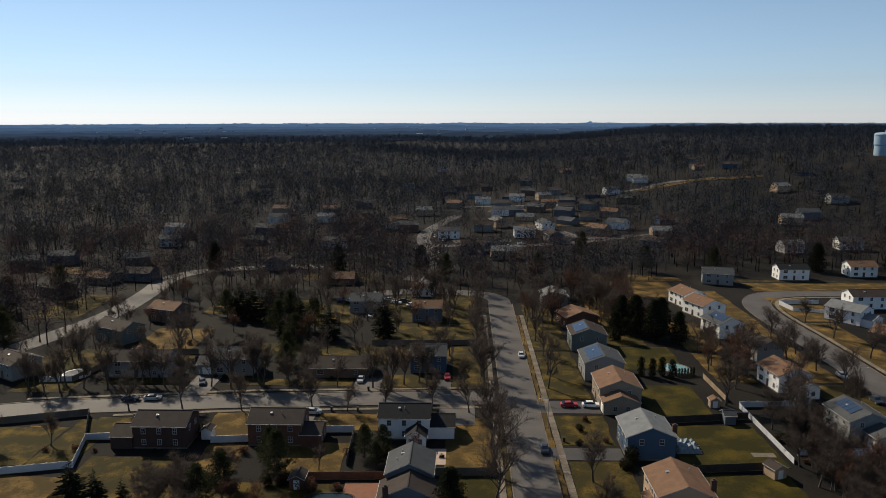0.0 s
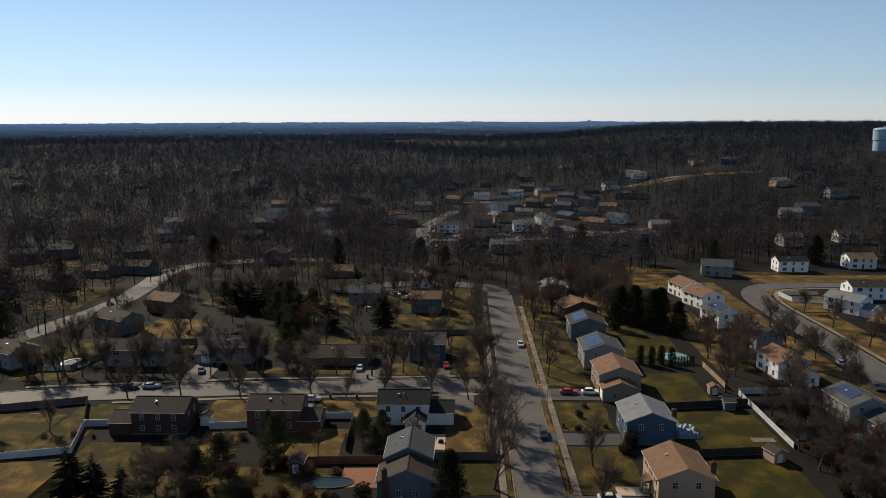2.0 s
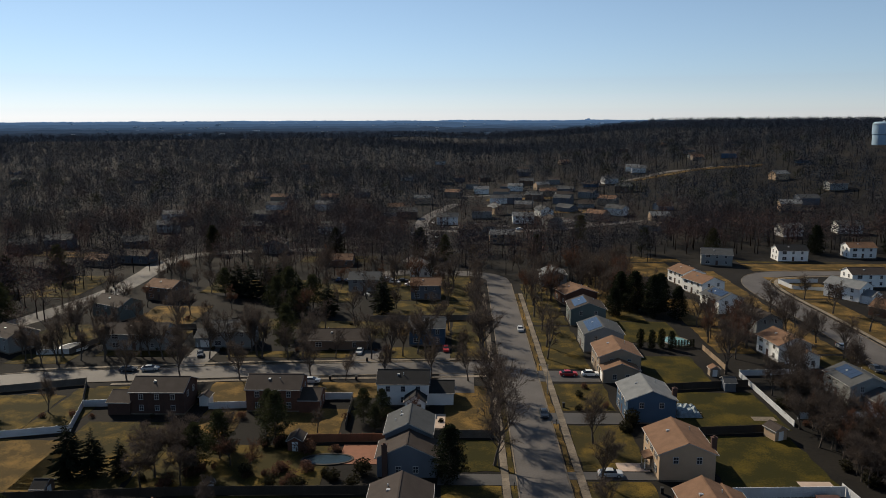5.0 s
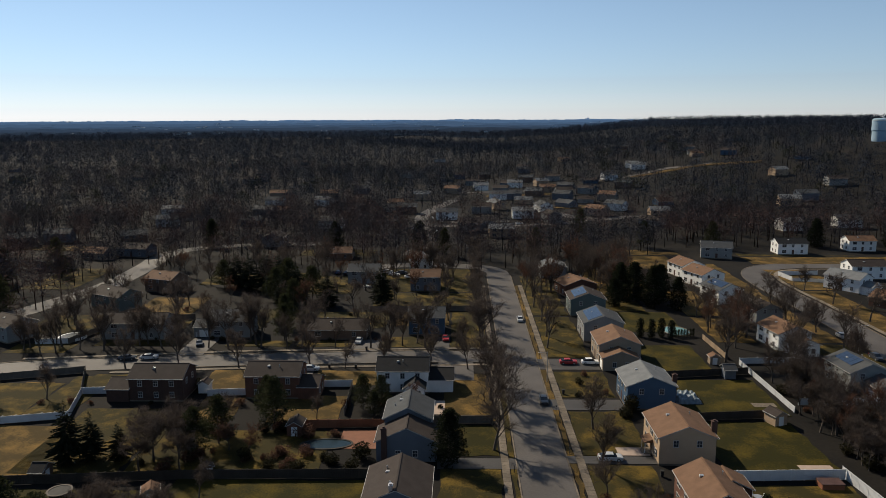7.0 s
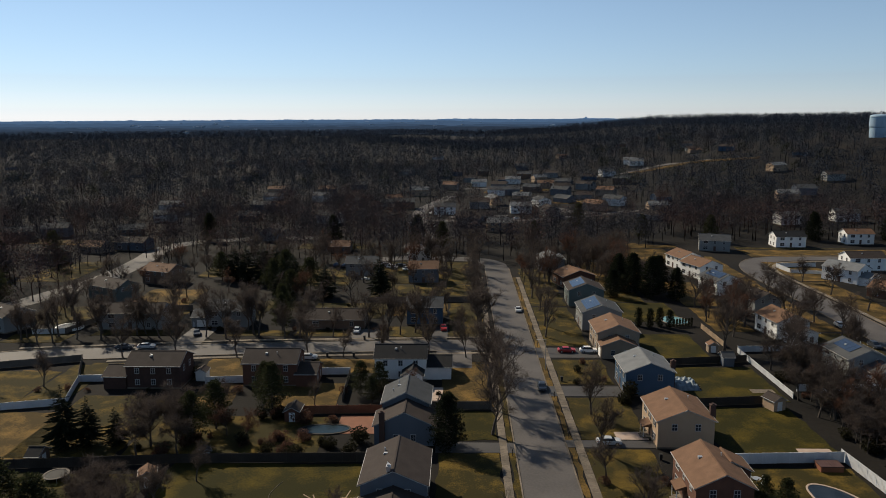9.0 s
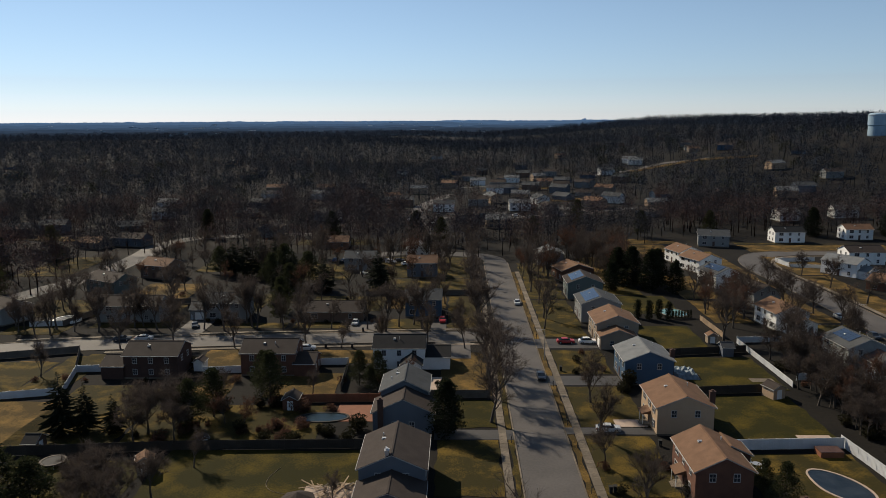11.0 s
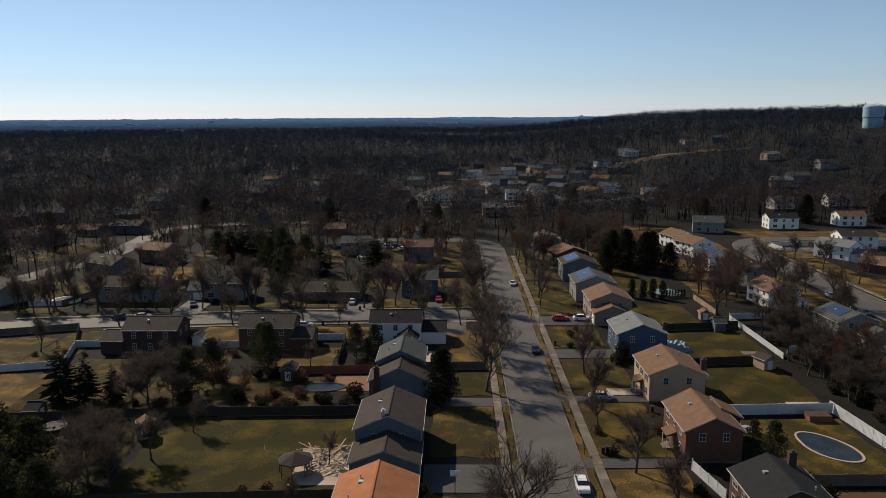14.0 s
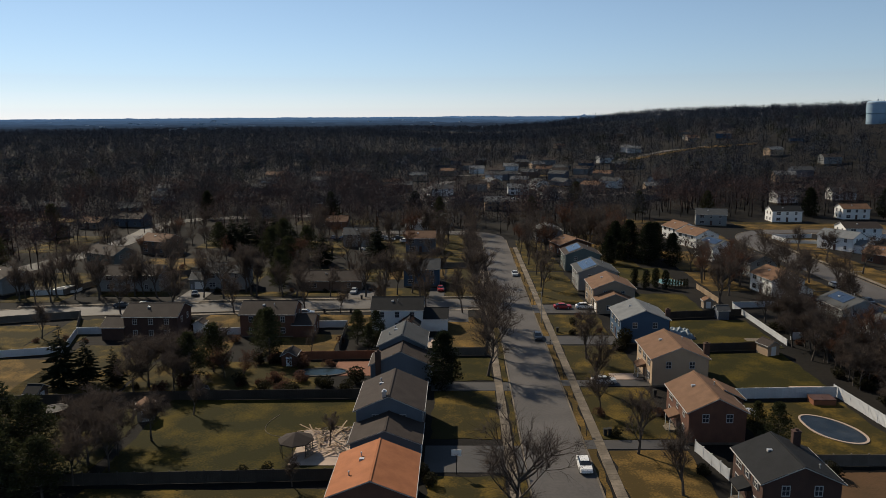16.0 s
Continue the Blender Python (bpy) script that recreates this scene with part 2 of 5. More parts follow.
# ---- streets ----
RX0, RX1 = 10.2, 19.5
slab("road", RX0, RX1, -60, 288, 0.03, ASPHALT, "worn grey asphalt street with tree shadows", "road")
SIDE_LINE = [(-185, 156), (-116, 175.4), (-90, 179.4), (-58, 183.1), (-28, 185.4), (-5, 186.6), (10.15, 187)]
ribbon("road", SIDE_LINE, 9.4, 0.03, ASPHALT, "worn grey asphalt side street", "road")
ribbon("road", [(14.8, 287), (13.5, 297), (5, 305), (-22, 309), (-45, 300)], 9.0, 0.04, ASPHALT, "curving asphalt street between houses", "road")
ribbon("road", [(-190, 190), (-152, 216), (-139, 248), (-134, 275), (-135, 306), (-137, 330), (-128, 348), (-100, 359), (-70, 362)], 10.0, 0.05, ASPHALT, "curving pale asphalt street", "road")
ribbon("road", [(115.5, 150), (116, 200), (115.8, 240), (115, 270), (117, 288), (123, 300), (133, 306.5), (150, 308.5), (175, 308), (240, 302)], 10.4, 0.05, ASPHALT, "curving residential asphalt street", "road")
ribbon("road", [(-24, 330), (-17, 373), (-22, 420), (-24, 475), (-5, 560)], 8.5, 0.04, ASPHALT, "far pale asphalt street", "road")
ribbon("road", [(-24, 424), (30, 424), (80, 440), (130, 470)], 8.0, 0.05, ASPHALT, "far pale cross street", "road")
for x0, x1, y0, y1 in ((RX0 - 0.25, RX0, -60, 182), (RX0 - 0.25, RX0, 192, 288), (RX1, RX1 + 0.25, -60, 288)):
    slab("kerb", x0, x1, y0, y1, 0.15, CONCRETE, "pale concrete kerb", "kerb")
for off in (-4.85, 4.85):
    ribbon("kerb", SIDE_LINE, 0.3, 0.15, CONCRETE, "pale concrete kerb", "kerb", off=off)
EAST_LINE = [(115.5, 150), (116, 200), (115.8, 240), (115, 270), (117, 288), (123, 300), (133, 306.5), (150, 308.5), (175, 308), (240, 302)]
for off in (-5.35, 5.35):
    ribbon("kerb", EAST_LINE, 0.3, 0.15, CONCRETE, "pale concrete kerb", "kerb", off=off)
ribbon("pavement", EAST_LINE, 1.4, 0.12, CONCRETE, "pale concrete footway beside the curve", "pavement", off=-7.4)


def walkway(x0, x1, y0, y1, step=1.5):
    """A footway of single slabs with open joints."""
    along_y = (y1 - y0) > (x1 - x0)
    base = slab("pavement", x0, x1, y0, y1, 0.09, CONCRETE, "concrete footway of single slabs", "pavement")
    bm = bmesh.new()
    w, d = (x1 - x0, step) if along_y else (step, y1 - y0)
    box(bm, -w / 2 + 0.02, w / 2 - 0.02, -d / 2 + 0.02, d / 2 - 0.02, -0.04, 0.04)
    me = to_mesh("paving_slab", bm, CONCRETE)
    for k in range(int(((y1 - y0) if along_y else (x1 - x0)) / step)):
        ob = new("paving_slab", me)
        ob.parent = base
        ob.location = ((x0 + x1) / 2, y0 + step * (k + 0.5), 0.1) if along_y else (x0 + step * (k + 0.5), (y0 + y1) / 2, 0.1)
        ob.rotation_euler = (random.uniform(-0.006, 0.006), random.uniform(-0.006, 0.006), 0)


walkway(21.2, 22.7, 60, 270)
walkway(7.3, 8.7, 60, 180)
walkway(7.3, 8.7, 193, 270)


def slant_walk(x0, y0, x1, y1, step=1.5, w=1.3):
    """A footway of slabs along a slanting line."""
    L, ang = math.hypot(x1 - x0, y1 - y0), math.degrees(math.atan2(y1 - y0, x1 - x0))
    bm = bmesh.new()
    box(bm, 0, L, -w / 2, w / 2, -0.2, 0.09)
    base = tagged(part("pavement", bm, CONCRETE), "concrete footway of single slabs", "pavement", kind="structure")
    base.matrix_basis = pose(x0, y0, 0, 0, 0, ang)
    bm = bmesh.new()
    box(bm, -step / 2 + 0.02, step / 2 - 0.02, -w / 2 + 0.02, w / 2 - 0.02, -0.04, 0.04)
    me = to_mesh("paving_slab", bm, CONCRETE)
    for k in range(int(L / step)):
        ob = new("paving_slab", me)
        ob.parent = base
        ob.location = (step * (k + 0.5), 0, 0.1)
        ob.rotation_euler = (random.uniform(-0.006, 0.006), random.uniform(-0.006, 0.006), 0)


slant_walk(-88, 172.6, -58, 176.2), slant_walk(-58, 176.2, 7, 180.2)
slant_walk(-116, 182.8, -58, 190.4), slant_walk(-58, 190.4, 7, 193.8)


# ---- houses ----
SIDE = {
    "blue": siding("blue siding", (0.045, 0.085, 0.145)),
    "slate": siding("slate blue siding", (0.1, 0.116, 0.142)),
    "white": siding("white siding", (0.74, 0.74, 0.72)),
    "cream": siding("cream siding", (0.4, 0.29, 0.19)),
    "tan": siding("tan siding", (0.266, 0.21, 0.154)),
    "grey": siding("grey siding", (0.208, 0.215, 0.215)),
    "brown": siding("brown siding", (0.14, 0.091, 0.063)),
    "green": siding("grey-green siding", (0.1, 0.125, 0.12)),
    "brick": BRICK, "darkbrick": BRICK_DARK,
}
ROOF = {
    "grey": shingle("grey shingles", (0.07, 0.074, 0.078)),
    "lightgrey": shingle("light grey shingles", (0.166, 0.173, 0.178)),
    "brown": shingle("brown shingles", (0.166, 0.0986, 0.0606)),
    "orange": shingle("orange-brown shingles", (0.336, 0.136, 0.06)),
    "umber": shingle("umber shingles", (0.05, 0.04, 0.035)),
    "black": shingle("charcoal shingles", (0.02, 0.021, 0.023)),
}


def lattice(bm, xc, zc, y0, y1):
    """A window frame in one piece: every second cell both ways is open."""
    v = [[[bm.verts.new((x, y, z)) for x in xc] for z in zc] for y in (y0, y1)]
    solid = lambda i, j: 0 <= i < len(xc) - 1 and 0 <= j < len(zc) - 1 and not (i % 2 and j % 2)
    for j in range(len(zc) - 1):
        for i in range(len(xc) - 1):
            if not solid(i, j):
                continue
            bm.faces.new((v[0][j][i], v[0][j][i + 1], v[0][j + 1][i + 1], v[0][j + 1][i]))
            for di, dj, p, q in ((-1, 0, (j, i), (j + 1, i)), (1, 0, (j + 1, i + 1), (j, i + 1)), (0, -1, (j, i + 1), (j, i)), (0, 1, (j + 1, i), (j + 1, i + 1))):
                if not solid(i + di, j + dj):
                    bm.faces.new((v[0][p[0]][p[1]], v[0][q[0]][q[1]], v[1][q[0]][q[1]], v[1][p[0]][p[1]]))


def _window(w, h, shutters=False):
    bm = bmesh.new()
    lattice(bm, (-w / 2, -w / 2 + 0.09, -0.03, 0.03, w / 2 - 0.09, w / 2), (-0.06, 0.06, h / 2 - 0.035, h / 2 + 0.035, h - 0.1, h), -0.07, 0.02)
    frame_mesh = to_mesh("window_frame", bm, TRIM)
    bm = bmesh.new()
    box(bm, -w / 2 + 0.05, w / 2 - 0.05, -0.03, 0.02, 0.04, h - 0.04)
    return frame_mesh, to_mesh("pane", bm, PANE)


WIN = _window(1.05, 1.35)
WIN_WIDE = _window(1.9, 1.4)
_bm = bmesh.new()
for k in range(6):
    box(_bm, -0.22, 0.22, -0.05, 0.0, 0.02 + k * 0.22, 0.2 + k * 0.22)
SHUTTER = to_mesh("shutter", _bm, mat("dark shutter paint", (0.04, 0.045, 0.055), 0.6))
_bm = bmesh.new()
_ring = [(0.02, 0.0), (0.02, 2.15)]
for k in range(4, 0, -1):
    _ring += [(-0.08, k * 0.53 - 0.02), (-0.08, (k - 1) * 0.53 + 0.04), (-0.05, (k - 1) * 0.53 + 0.01)]
_a, _b = [_bm.verts.new((-1.25, y, z)) for y, z in _ring], [_bm.verts.new((1.25, y, z)) for y, z in _ring]
_bm.faces.new(_a), _bm.faces.new(_b[::-1])
for k in range(len(_ring)):
    _bm.faces.new((_a[(k + 1) % len(_ring)], _a[k], _b[k], _b[(k + 1) % len(_ring)]))
bmesh.ops.recalc_face_normals(_bm, faces=_bm.faces)
GARAGE = to_mesh("garage_door", _bm, WHITE)
_bm = bmesh.new()
box(_bm, -0.5, 0.5, -0.06, 0.02, 0, 2.1)
box(_bm, -0.36, 0.36, -0.08, -0.06, 0.2, 0.95), box(_bm, -0.36, 0.36, -0.08, -0.06, 1.1, 1.95)
FDOOR = to_mesh("door", _bm, DOOR)
_bm = bmesh.new()
cyl(_bm, 0, 0, -0.3, 0.55, 0.09, n=8), cyl(_bm, 0, 0, 0.55, 0.65, 0.14, 0.1, n=8)
PIPE = to_mesh("vent_pipe", _bm, METAL)
_bm = bmesh.new()
box(_bm, -0.35, 0.35, -0.3, 0.3, -0.1, 0.16), box(_bm, -0.3, 0.3, -0.25, 0.25, 0.16, 0.22)
SKYLIGHT = to_mesh("roof_vent", _bm, METAL)
_bm = bmesh.new()
box(_bm, -0.5, 0.5, -0.82, 0.82, 0.06, 0.11)
SOLAR = to_mesh("solar_panel", _bm, PANEL)


def body(name, bx, by, w, d, z0, eave, rise, wall, roof, root, over=0.4):
    """Gabled walls and a roof of two thick slopes with white rakes and gutters, its ridge along y."""
    bm = bmesh.new()
    ring = [(-w / 2, z0), (w / 2, z0), (w / 2, eave), (0, eave + rise), (-w / 2, eave)]
    a, b = [bm.verts.new((bx + x, by - d / 2, z)) for x, z in ring], [bm.verts.new((bx + x, by + d / 2, z)) for x, z in ring]
    bm.faces.new(a), bm.faces.new(b[::-1])
    for i in range(5):
        j = (i + 1) % 5
        if i not in (2, 3):
            bm.faces.new((a[j], a[i], b[i], b[j]))
    part("wall", bm, SIDE[wall], root)
    k = rise / (w / 2)
    ex, ez = w / 2 + over, eave - k * over
    th = 0.16
    bm = bmesh.new()
    ring = [(-ex, ez), (0, eave + rise), (ex, ez), (ex, ez + th), (0, eave + rise + th), (-ex, ez + th)]
    y0, y1 = by - d / 2 - 0.3, by + d / 2 + 0.3
    a, b = [bm.verts.new((bx + x, y0, z + 0.012)) for x, z in ring], [bm.verts.new((bx + x, y1, z + 0.012)) for x, z in ring]
    for q in ((0, 1, 4, 5), (1, 2, 3, 4)):
        bm.faces.new([a[i] for i in q]), bm.faces.new([b[i] for i in q[::-1]])
    for i in range(6):
        bm.faces.new((a[(i + 1) % 6], a[i], b[i], b[(i + 1) % 6]))
    bmesh.ops.recalc_face_normals(bm, faces=bm.faces)
    rf = part("roof", bm, ROOF[roof], root)
    bm = bmesh.new()
    box(bm, bx - 0.14, bx + 0.14, y0 - 0.01, y1 + 0.01, eave + rise + th - 0.03, eave + rise + th + 0.05)
    part("ridge_cap", bm, ROOF[roof], rf)
    for s in (-1, 1):
        bm = bmesh.new()
        box(bm, bx + s * ex - 0.07, bx + s * ex + 0.07, y0, y1, ez + 0.02, ez + 0.17)
        part("gutter", bm, TRIM, rf)
        for yy in (y0 - 0.035, y1 + 0.005):
            bm = bmesh.new()
            q = [(s * (ex - 0.05), ez + 0.02), (0, eave + rise + 0.02), (0, eave + rise + 0.14), (s * (ex - 0.05), ez + 0.14)]
            f0, f1 = [bm.verts.new((bx + x, yy, z)) for x, z in q], [bm.verts.new((bx + x, yy + 0.03, z)) for x, z in q]
            bm.faces.new(f0), bm.faces.new(f1[::-1])
            for i in range(4):
                bm.faces.new((f0[i], f0[(i + 1) % 4], f1[(i + 1) % 4], f1[i]))
            bmesh.ops.recalc_face_normals(bm, faces=bm.faces)
            part("rake_board", bm, TRIM, rf)
    return rf


def fit_out(root, bx, by, w, d, side, u, z, kind=WIN, shutters=False):
    """Set a window, door or garage door on a side; u: metres along it from its middle."""
    turn = {"S": 0, "E": 90, "N": 180, "W": -90}[side]
    px, py = {"S": (bx + u, by - d / 2), "N": (bx - u, by + d / 2), "E": (bx + w / 2, by + u), "W": (bx - w / 2, by - u)}[side]
    m = pose(px, py, z, 0, 0, turn)
    if isinstance(kind, tuple):
        fr = part("window", kind[0], None, root)
        fr.matrix_basis = m
        part("pane", kind[1], None, fr)
        if shutters:
            for s in (-1, 1):
                sh = part("shutter", SHUTTER, None, fr)
                sh.location = (s * 0.78, 0, 0)
        return fr
    ob = part(kind.name.split(".")[0], kind, None, root)
    ob.matrix_basis = m
    return ob


def house(x, y, w, d, eave, rise, wall, roof, label, rot=0, wing=None, chimney=None, solar=None, vents=((0.25, 0.2),), detail=2, shutters=False, base=0.0, front="W", porch=False, group="houses of the neighbourhood"):
    """A gabled house, ridge along its y. wing: (x offset, y offset, w, d, eave, rise). detail 0 to 2."""
    root = new("house")
    tagged(root, label, "house", group)
    body("house", 0, 0, w, d, -0.2, eave, rise, wall, roof, root)
    bm = bmesh.new()
    box(bm, -w / 2 - 0.03, w / 2 + 0.03, -d / 2 - 0.03, d / 2 + 0.03, -0.4, 0.35)
    part("foundation", bm, CONCRETE, root)
    storeys = (0.95, 3.55) if eave > 4.3 else (0.95,)
    for z in storeys:
        for side, run in (("S", w), ("W", d), ("E", d), ("N", w)):
            if detail <= 0 and side in "NE" or detail < 0 and side == "W":
                continue
            n = 2 if run < 9.5 else 3
            if side == "S":
                n = 2
            if side == "S" and z < 2 and len(storeys) > 1:
                continue
            for i in range(n):
                u = (i - (n - 1) / 2) * run / (n + 0.4)
                if side == front and z < 2 and i == n // 2:
                    fit_out(root, 0, 0, w, d, side, u, 0.3, FDOOR)
                    continue
                fit_out(root, 0, 0, w, d, side, u, z, WIN_WIDE if side == front and i == 0 else WIN, shutters and side == front)
    if wing:
        ox, oy, ww, wd, we, wr = wing[:6]
        body("house", ox, oy, ww, wd, -0.2, we, wr, wing[6] if len(wing) > 6 else wall, wing[7] if len(wing) > 7 else roof, root, 0.35)
        fit_out(root, ox, oy, ww, wd, front, 0.3, 0.05, GARAGE)
        for u in (-1.6, 1.6):
            fit_out(root, ox, oy, ww, wd, "S", u, 0.9)
    k = rise / (w / 2)
    for u, v in vents:
        ob = part("vent_pipe", PIPE, None, root)
        ob.location = (u * w, v * d, eave + rise - abs(u * w) * k + 0.1)
    if detail == 2:
        ob = part("roof_vent", SKYLIGHT, None, root)
        ob.location = (-0.18 * w, 0.1 * d, eave + rise - 0.18 * w * k + 0.12)
    if chimney:
        cx, cy, top, *thin = chimney
        bm = bmesh.new()
        k0 = 0.28 if thin else 0.5
        box(bm, cx - k0, cx + k0, cy - 0.35, cy + 0.35, thin[0] if thin else -0.2, top), box(bm, cx - k0 - 0.08, cx + k0 + 0.08, cy - 0.43, cy + 0.43, top, top + 0.15)
        box(bm, cx - 0.2, cx + 0.2, cy - 0.2, cy + 0.2, top + 0.15, top + 0.4)
        part("chimney", bm, METAL if thin else BRICK_DARK, root, "pale metal flue box" if thin else "dark brick chimney")
    if solar:
        s, u0, v0, cols, rows_ = solar
        ang = math.degrees(math.atan(k))
        for c in range(cols):
            for r in range(rows_):
                dist = u0 + r * 1.05
                ob = part("solar_panel", SOLAR, None, root)
                ob.matrix_basis = pose(s * dist * math.cos(radians(ang)), v0 + c * 1.7, eave + rise - dist * math.sin(radians(ang)) + 0.18, 0, s * ang, 0)
    if porch:
        bm = bmesh.new()
        box(bm, -w / 2 - 1.5, -w / 2 - 0.02, -1.3, 1.3, -0.1, 0.3)
        box(bm, -w / 2 - 1.9, -w / 2 - 1.5, -0.9, 0.9, -0.1, 0.15)
        pc = part("porch", bm, CONCRETE, root, "concrete front step and porch")
        for yy in (-1.2, 1.2):
            bm = bmesh.new()
            cyl(bm, -w / 2 - 1.4, yy, 0.3, 2.5, 0.07, n=8)
            part("post", bm, WHITE, pc)
        bm = bmesh.new()
        q = [(-w / 2 - 0.02, 3.1), (-w / 2 - 1.7, 2.5), (-w / 2 - 1.7, 2.38), (-w / 2 - 0.02, 2.38)]
        f0, f1 = [bm.verts.new((px, -1.5, pz)) for px, pz in q], [bm.verts.new((px, 1.5, pz)) for px, pz in q]
        bm.faces.new(f0), bm.faces.new(f1[::-1])
        for i in range(4):
            bm.faces.new((f0[i], f0[(i + 1) % 4], f1[(i + 1) % 4], f1[i]))
        bmesh.ops.recalc_face_normals(bm, faces=bm.faces)
        part("porch_roof", bm, ROOF[roof], pc)
    root.matrix_basis = pose(x, y, base + H(x, y), 0, 0, rot)
    return root


# west of the main street
house(-9.9, 81.5, 10.0, 11.0, 5.2, 2.0, "brick", "orange", "split-level house with orange-brown shingle roof", vents=((-0.2, 0.2), (-0.3, -0.2)), front="E")
house(-10.0, 107.0, 10.0, 12.0, 5.5, 2.2, "slate", "umber", "slate-blue split-level house with umber shingle roof", wing=(0, -9.4, 10.0, 7.0, 3.4, 1.9), vents=((-0.2, 0.2), (-0.1, -0.3)), front="E", chimney=(-0.7, -5.6, 8.3, 6.8))
house(-10.4, 137.5, 9.0, 9.5, 5.5, 2.2, "slate", "grey", "grey-roofed split-level house behind a clipped yew", wing=(0.2, -8.0, 11.2, 7.0, 3.9, 2.6, "slate", "umber"), vents=((-0.2, 0.2), (-0.3, -0.1)), front="E", chimney=(-3.9, -11.9, 6.6))
# east of the main street
house(42.2, 84.4, 9.5, 9.6, 5.2, 2.1, "darkbrick", "black", "dark brick house with charcoal shingle roof and white trim", vents=((0.3, -0.3),), porch=True, chimney=(2.9, 3.9, 8.0), shutters=True)
house(39.5, 107.2, 8.6, 11.8, 5.2, 2.1, "brick", "brown", "brick split-level house with brown shingle roof", wing=(3.4, 3.6, 6.4, 4.6, 4.4, 1.5), porch=True)
house(41.0, 131.0, 10.2, 11.5, 5.4, 2.1, "cream", "brown", "cream two-storey house with brown shingle roof", chimney=(5.5, -3.0, 7.4), porch=True, shutters=True)
house(41.0, 156.5, 10.4, 11.0, 5.4, 2.1, "blue", "lightgrey", "blue two-storey house with light grey shingle roof", chimney=(5.6, -2.6, 7.0), shutters=True)
house(40.4, 186.0, 10.6, 11.5, 5.4, 2.1, "tan", "brown", "tan split-level house with brown shingle roof", wing=(-0.6, -7.6, 9.0, 5.0, 3.3, 1.7))
house(40.0, 206.0, 11.0, 12.0, 5.4, 2.1, "grey", "grey", "grey house with solar panels on its roof", solar=(-1, 0.9, -4.5, 6, 4))
house(40.2, 232.5, 11.0, 11.0, 5.4, 2.1, "green", "umber", "grey-green house with solar panels on its roof", solar=(-1, 0.9, -3.6, 5, 4))
house(41.0, 259.0, 12.0, 10.0, 4.0, 2.0, "brick", "brown", "brick house with brown shingle roof", rot=15)
house(36.0, 287.0, 10.0, 11.0, 4.6, 1.9, "grey", "lightgrey", "pale grey house with light grey roof")
# south side of the side street
house(-68.5, 158.5, 8.6, 12.2, 5.4, 2.0, "darkbrick", "umber", "dark two-storey house with umber shingle roof", rot=90, wing=(-1.0, 8.6, 7.4, 5.0, 3.0, 1.5), front="E", vents=((-0.2, 0.1),))
house(-42.8, 160.5, 8.6, 12.2, 5.4, 2.0, "brick", "umber", "brown brick two-storey house with umber roof", rot=90, wing=(-1.0, -8.2, 7.4, 4.6, 3.0, 1.5), front="E", vents=((-0.2, -0.1),))
house(-13.6, 164.0, 8.0, 11.8, 5.4, 2.0, "white", "black", "white two-storey house with charcoal roof", rot=90, wing=(0.6, -8.6, 7.6, 6.0, 3.0, 1.6), front="E", vents=((-0.2, 0.0),))
house(-10.6, 158.2, 4.4, 5.0, 2.8, 1.4, "white", "black", "white gabled garden room with charcoal roof", detail=1, vents=())
# north side of the side street
house(-94.0, 204.0, 8.6, 18.0, 5.0, 2.0, "grey", "umber", "grey two-storey house behind bare street trees", rot=90)
house(-67.0, 206.5, 8.6, 12.0, 5.2, 2.0, "grey", "grey", "grey two-storey house with a grey roof", rot=90, wing=(0.0, 8.0, 7.0, 5.0, 3.0, 1.5))
house(-36.0, 206.0, 9.5, 17.5, 2.9, 2.0, "brown", "umber", "long low brown ranch house", rot=90)
house(-10.2, 210.0, 8.6, 10.4, 5.4, 2.0, "blue", "grey", "blue-grey two-storey house with grey roof", rot=90)
house(-130.0, 202.0, 9.0, 10.0, 4.8, 2.0, "grey", "umber", "grey house with umber roof beside a fence", rot=60)
# next rows
house(-13.2, 264.5, 8.6, 10.8, 5.4, 2.0, "slate", "brown", "slate-blue two-storey house with brown roof", rot=90)
house(-37.2, 276.0, 8.6, 12.0, 5.0, 2.0, "grey", "grey", "grey two-storey house with a garden table", rot=90)
house(-116.0, 237.0, 9.0, 14.0, 5.0, 2.0, "green", "umber", "grey-green house with umber roof", rot=62)
house(-109.0, 262.0, 9.0, 12.0, 5.0, 2.0, "brown", "brown", "brown house with brown roof", rot=70)
house(-17.0, 303.0, 9.0, 10.0, 3.6, 2.4, "white", "lightgrey", "pale gabled house with light grey roof")
house(-56.0, 325.0, 9.0, 14.0, 3.0, 2.0, "brown", "brown", "low brown ranch house among trees", rot=90)
house(-92.0, 356.0, 10.0, 12.0, 5.0, 2.2, "grey", "umber", "grey house with umber gable roof")
house(-150.0, 330.0, 9.0, 15.0, 4.0, 2.0, "slate", "umber", "slate-blue house under trees", rot=80)
house(-172.0, 300.0, 9.0, 14.0, 4.0, 2.0, "brown", "umber", "dark brown house among trees", rot=60)
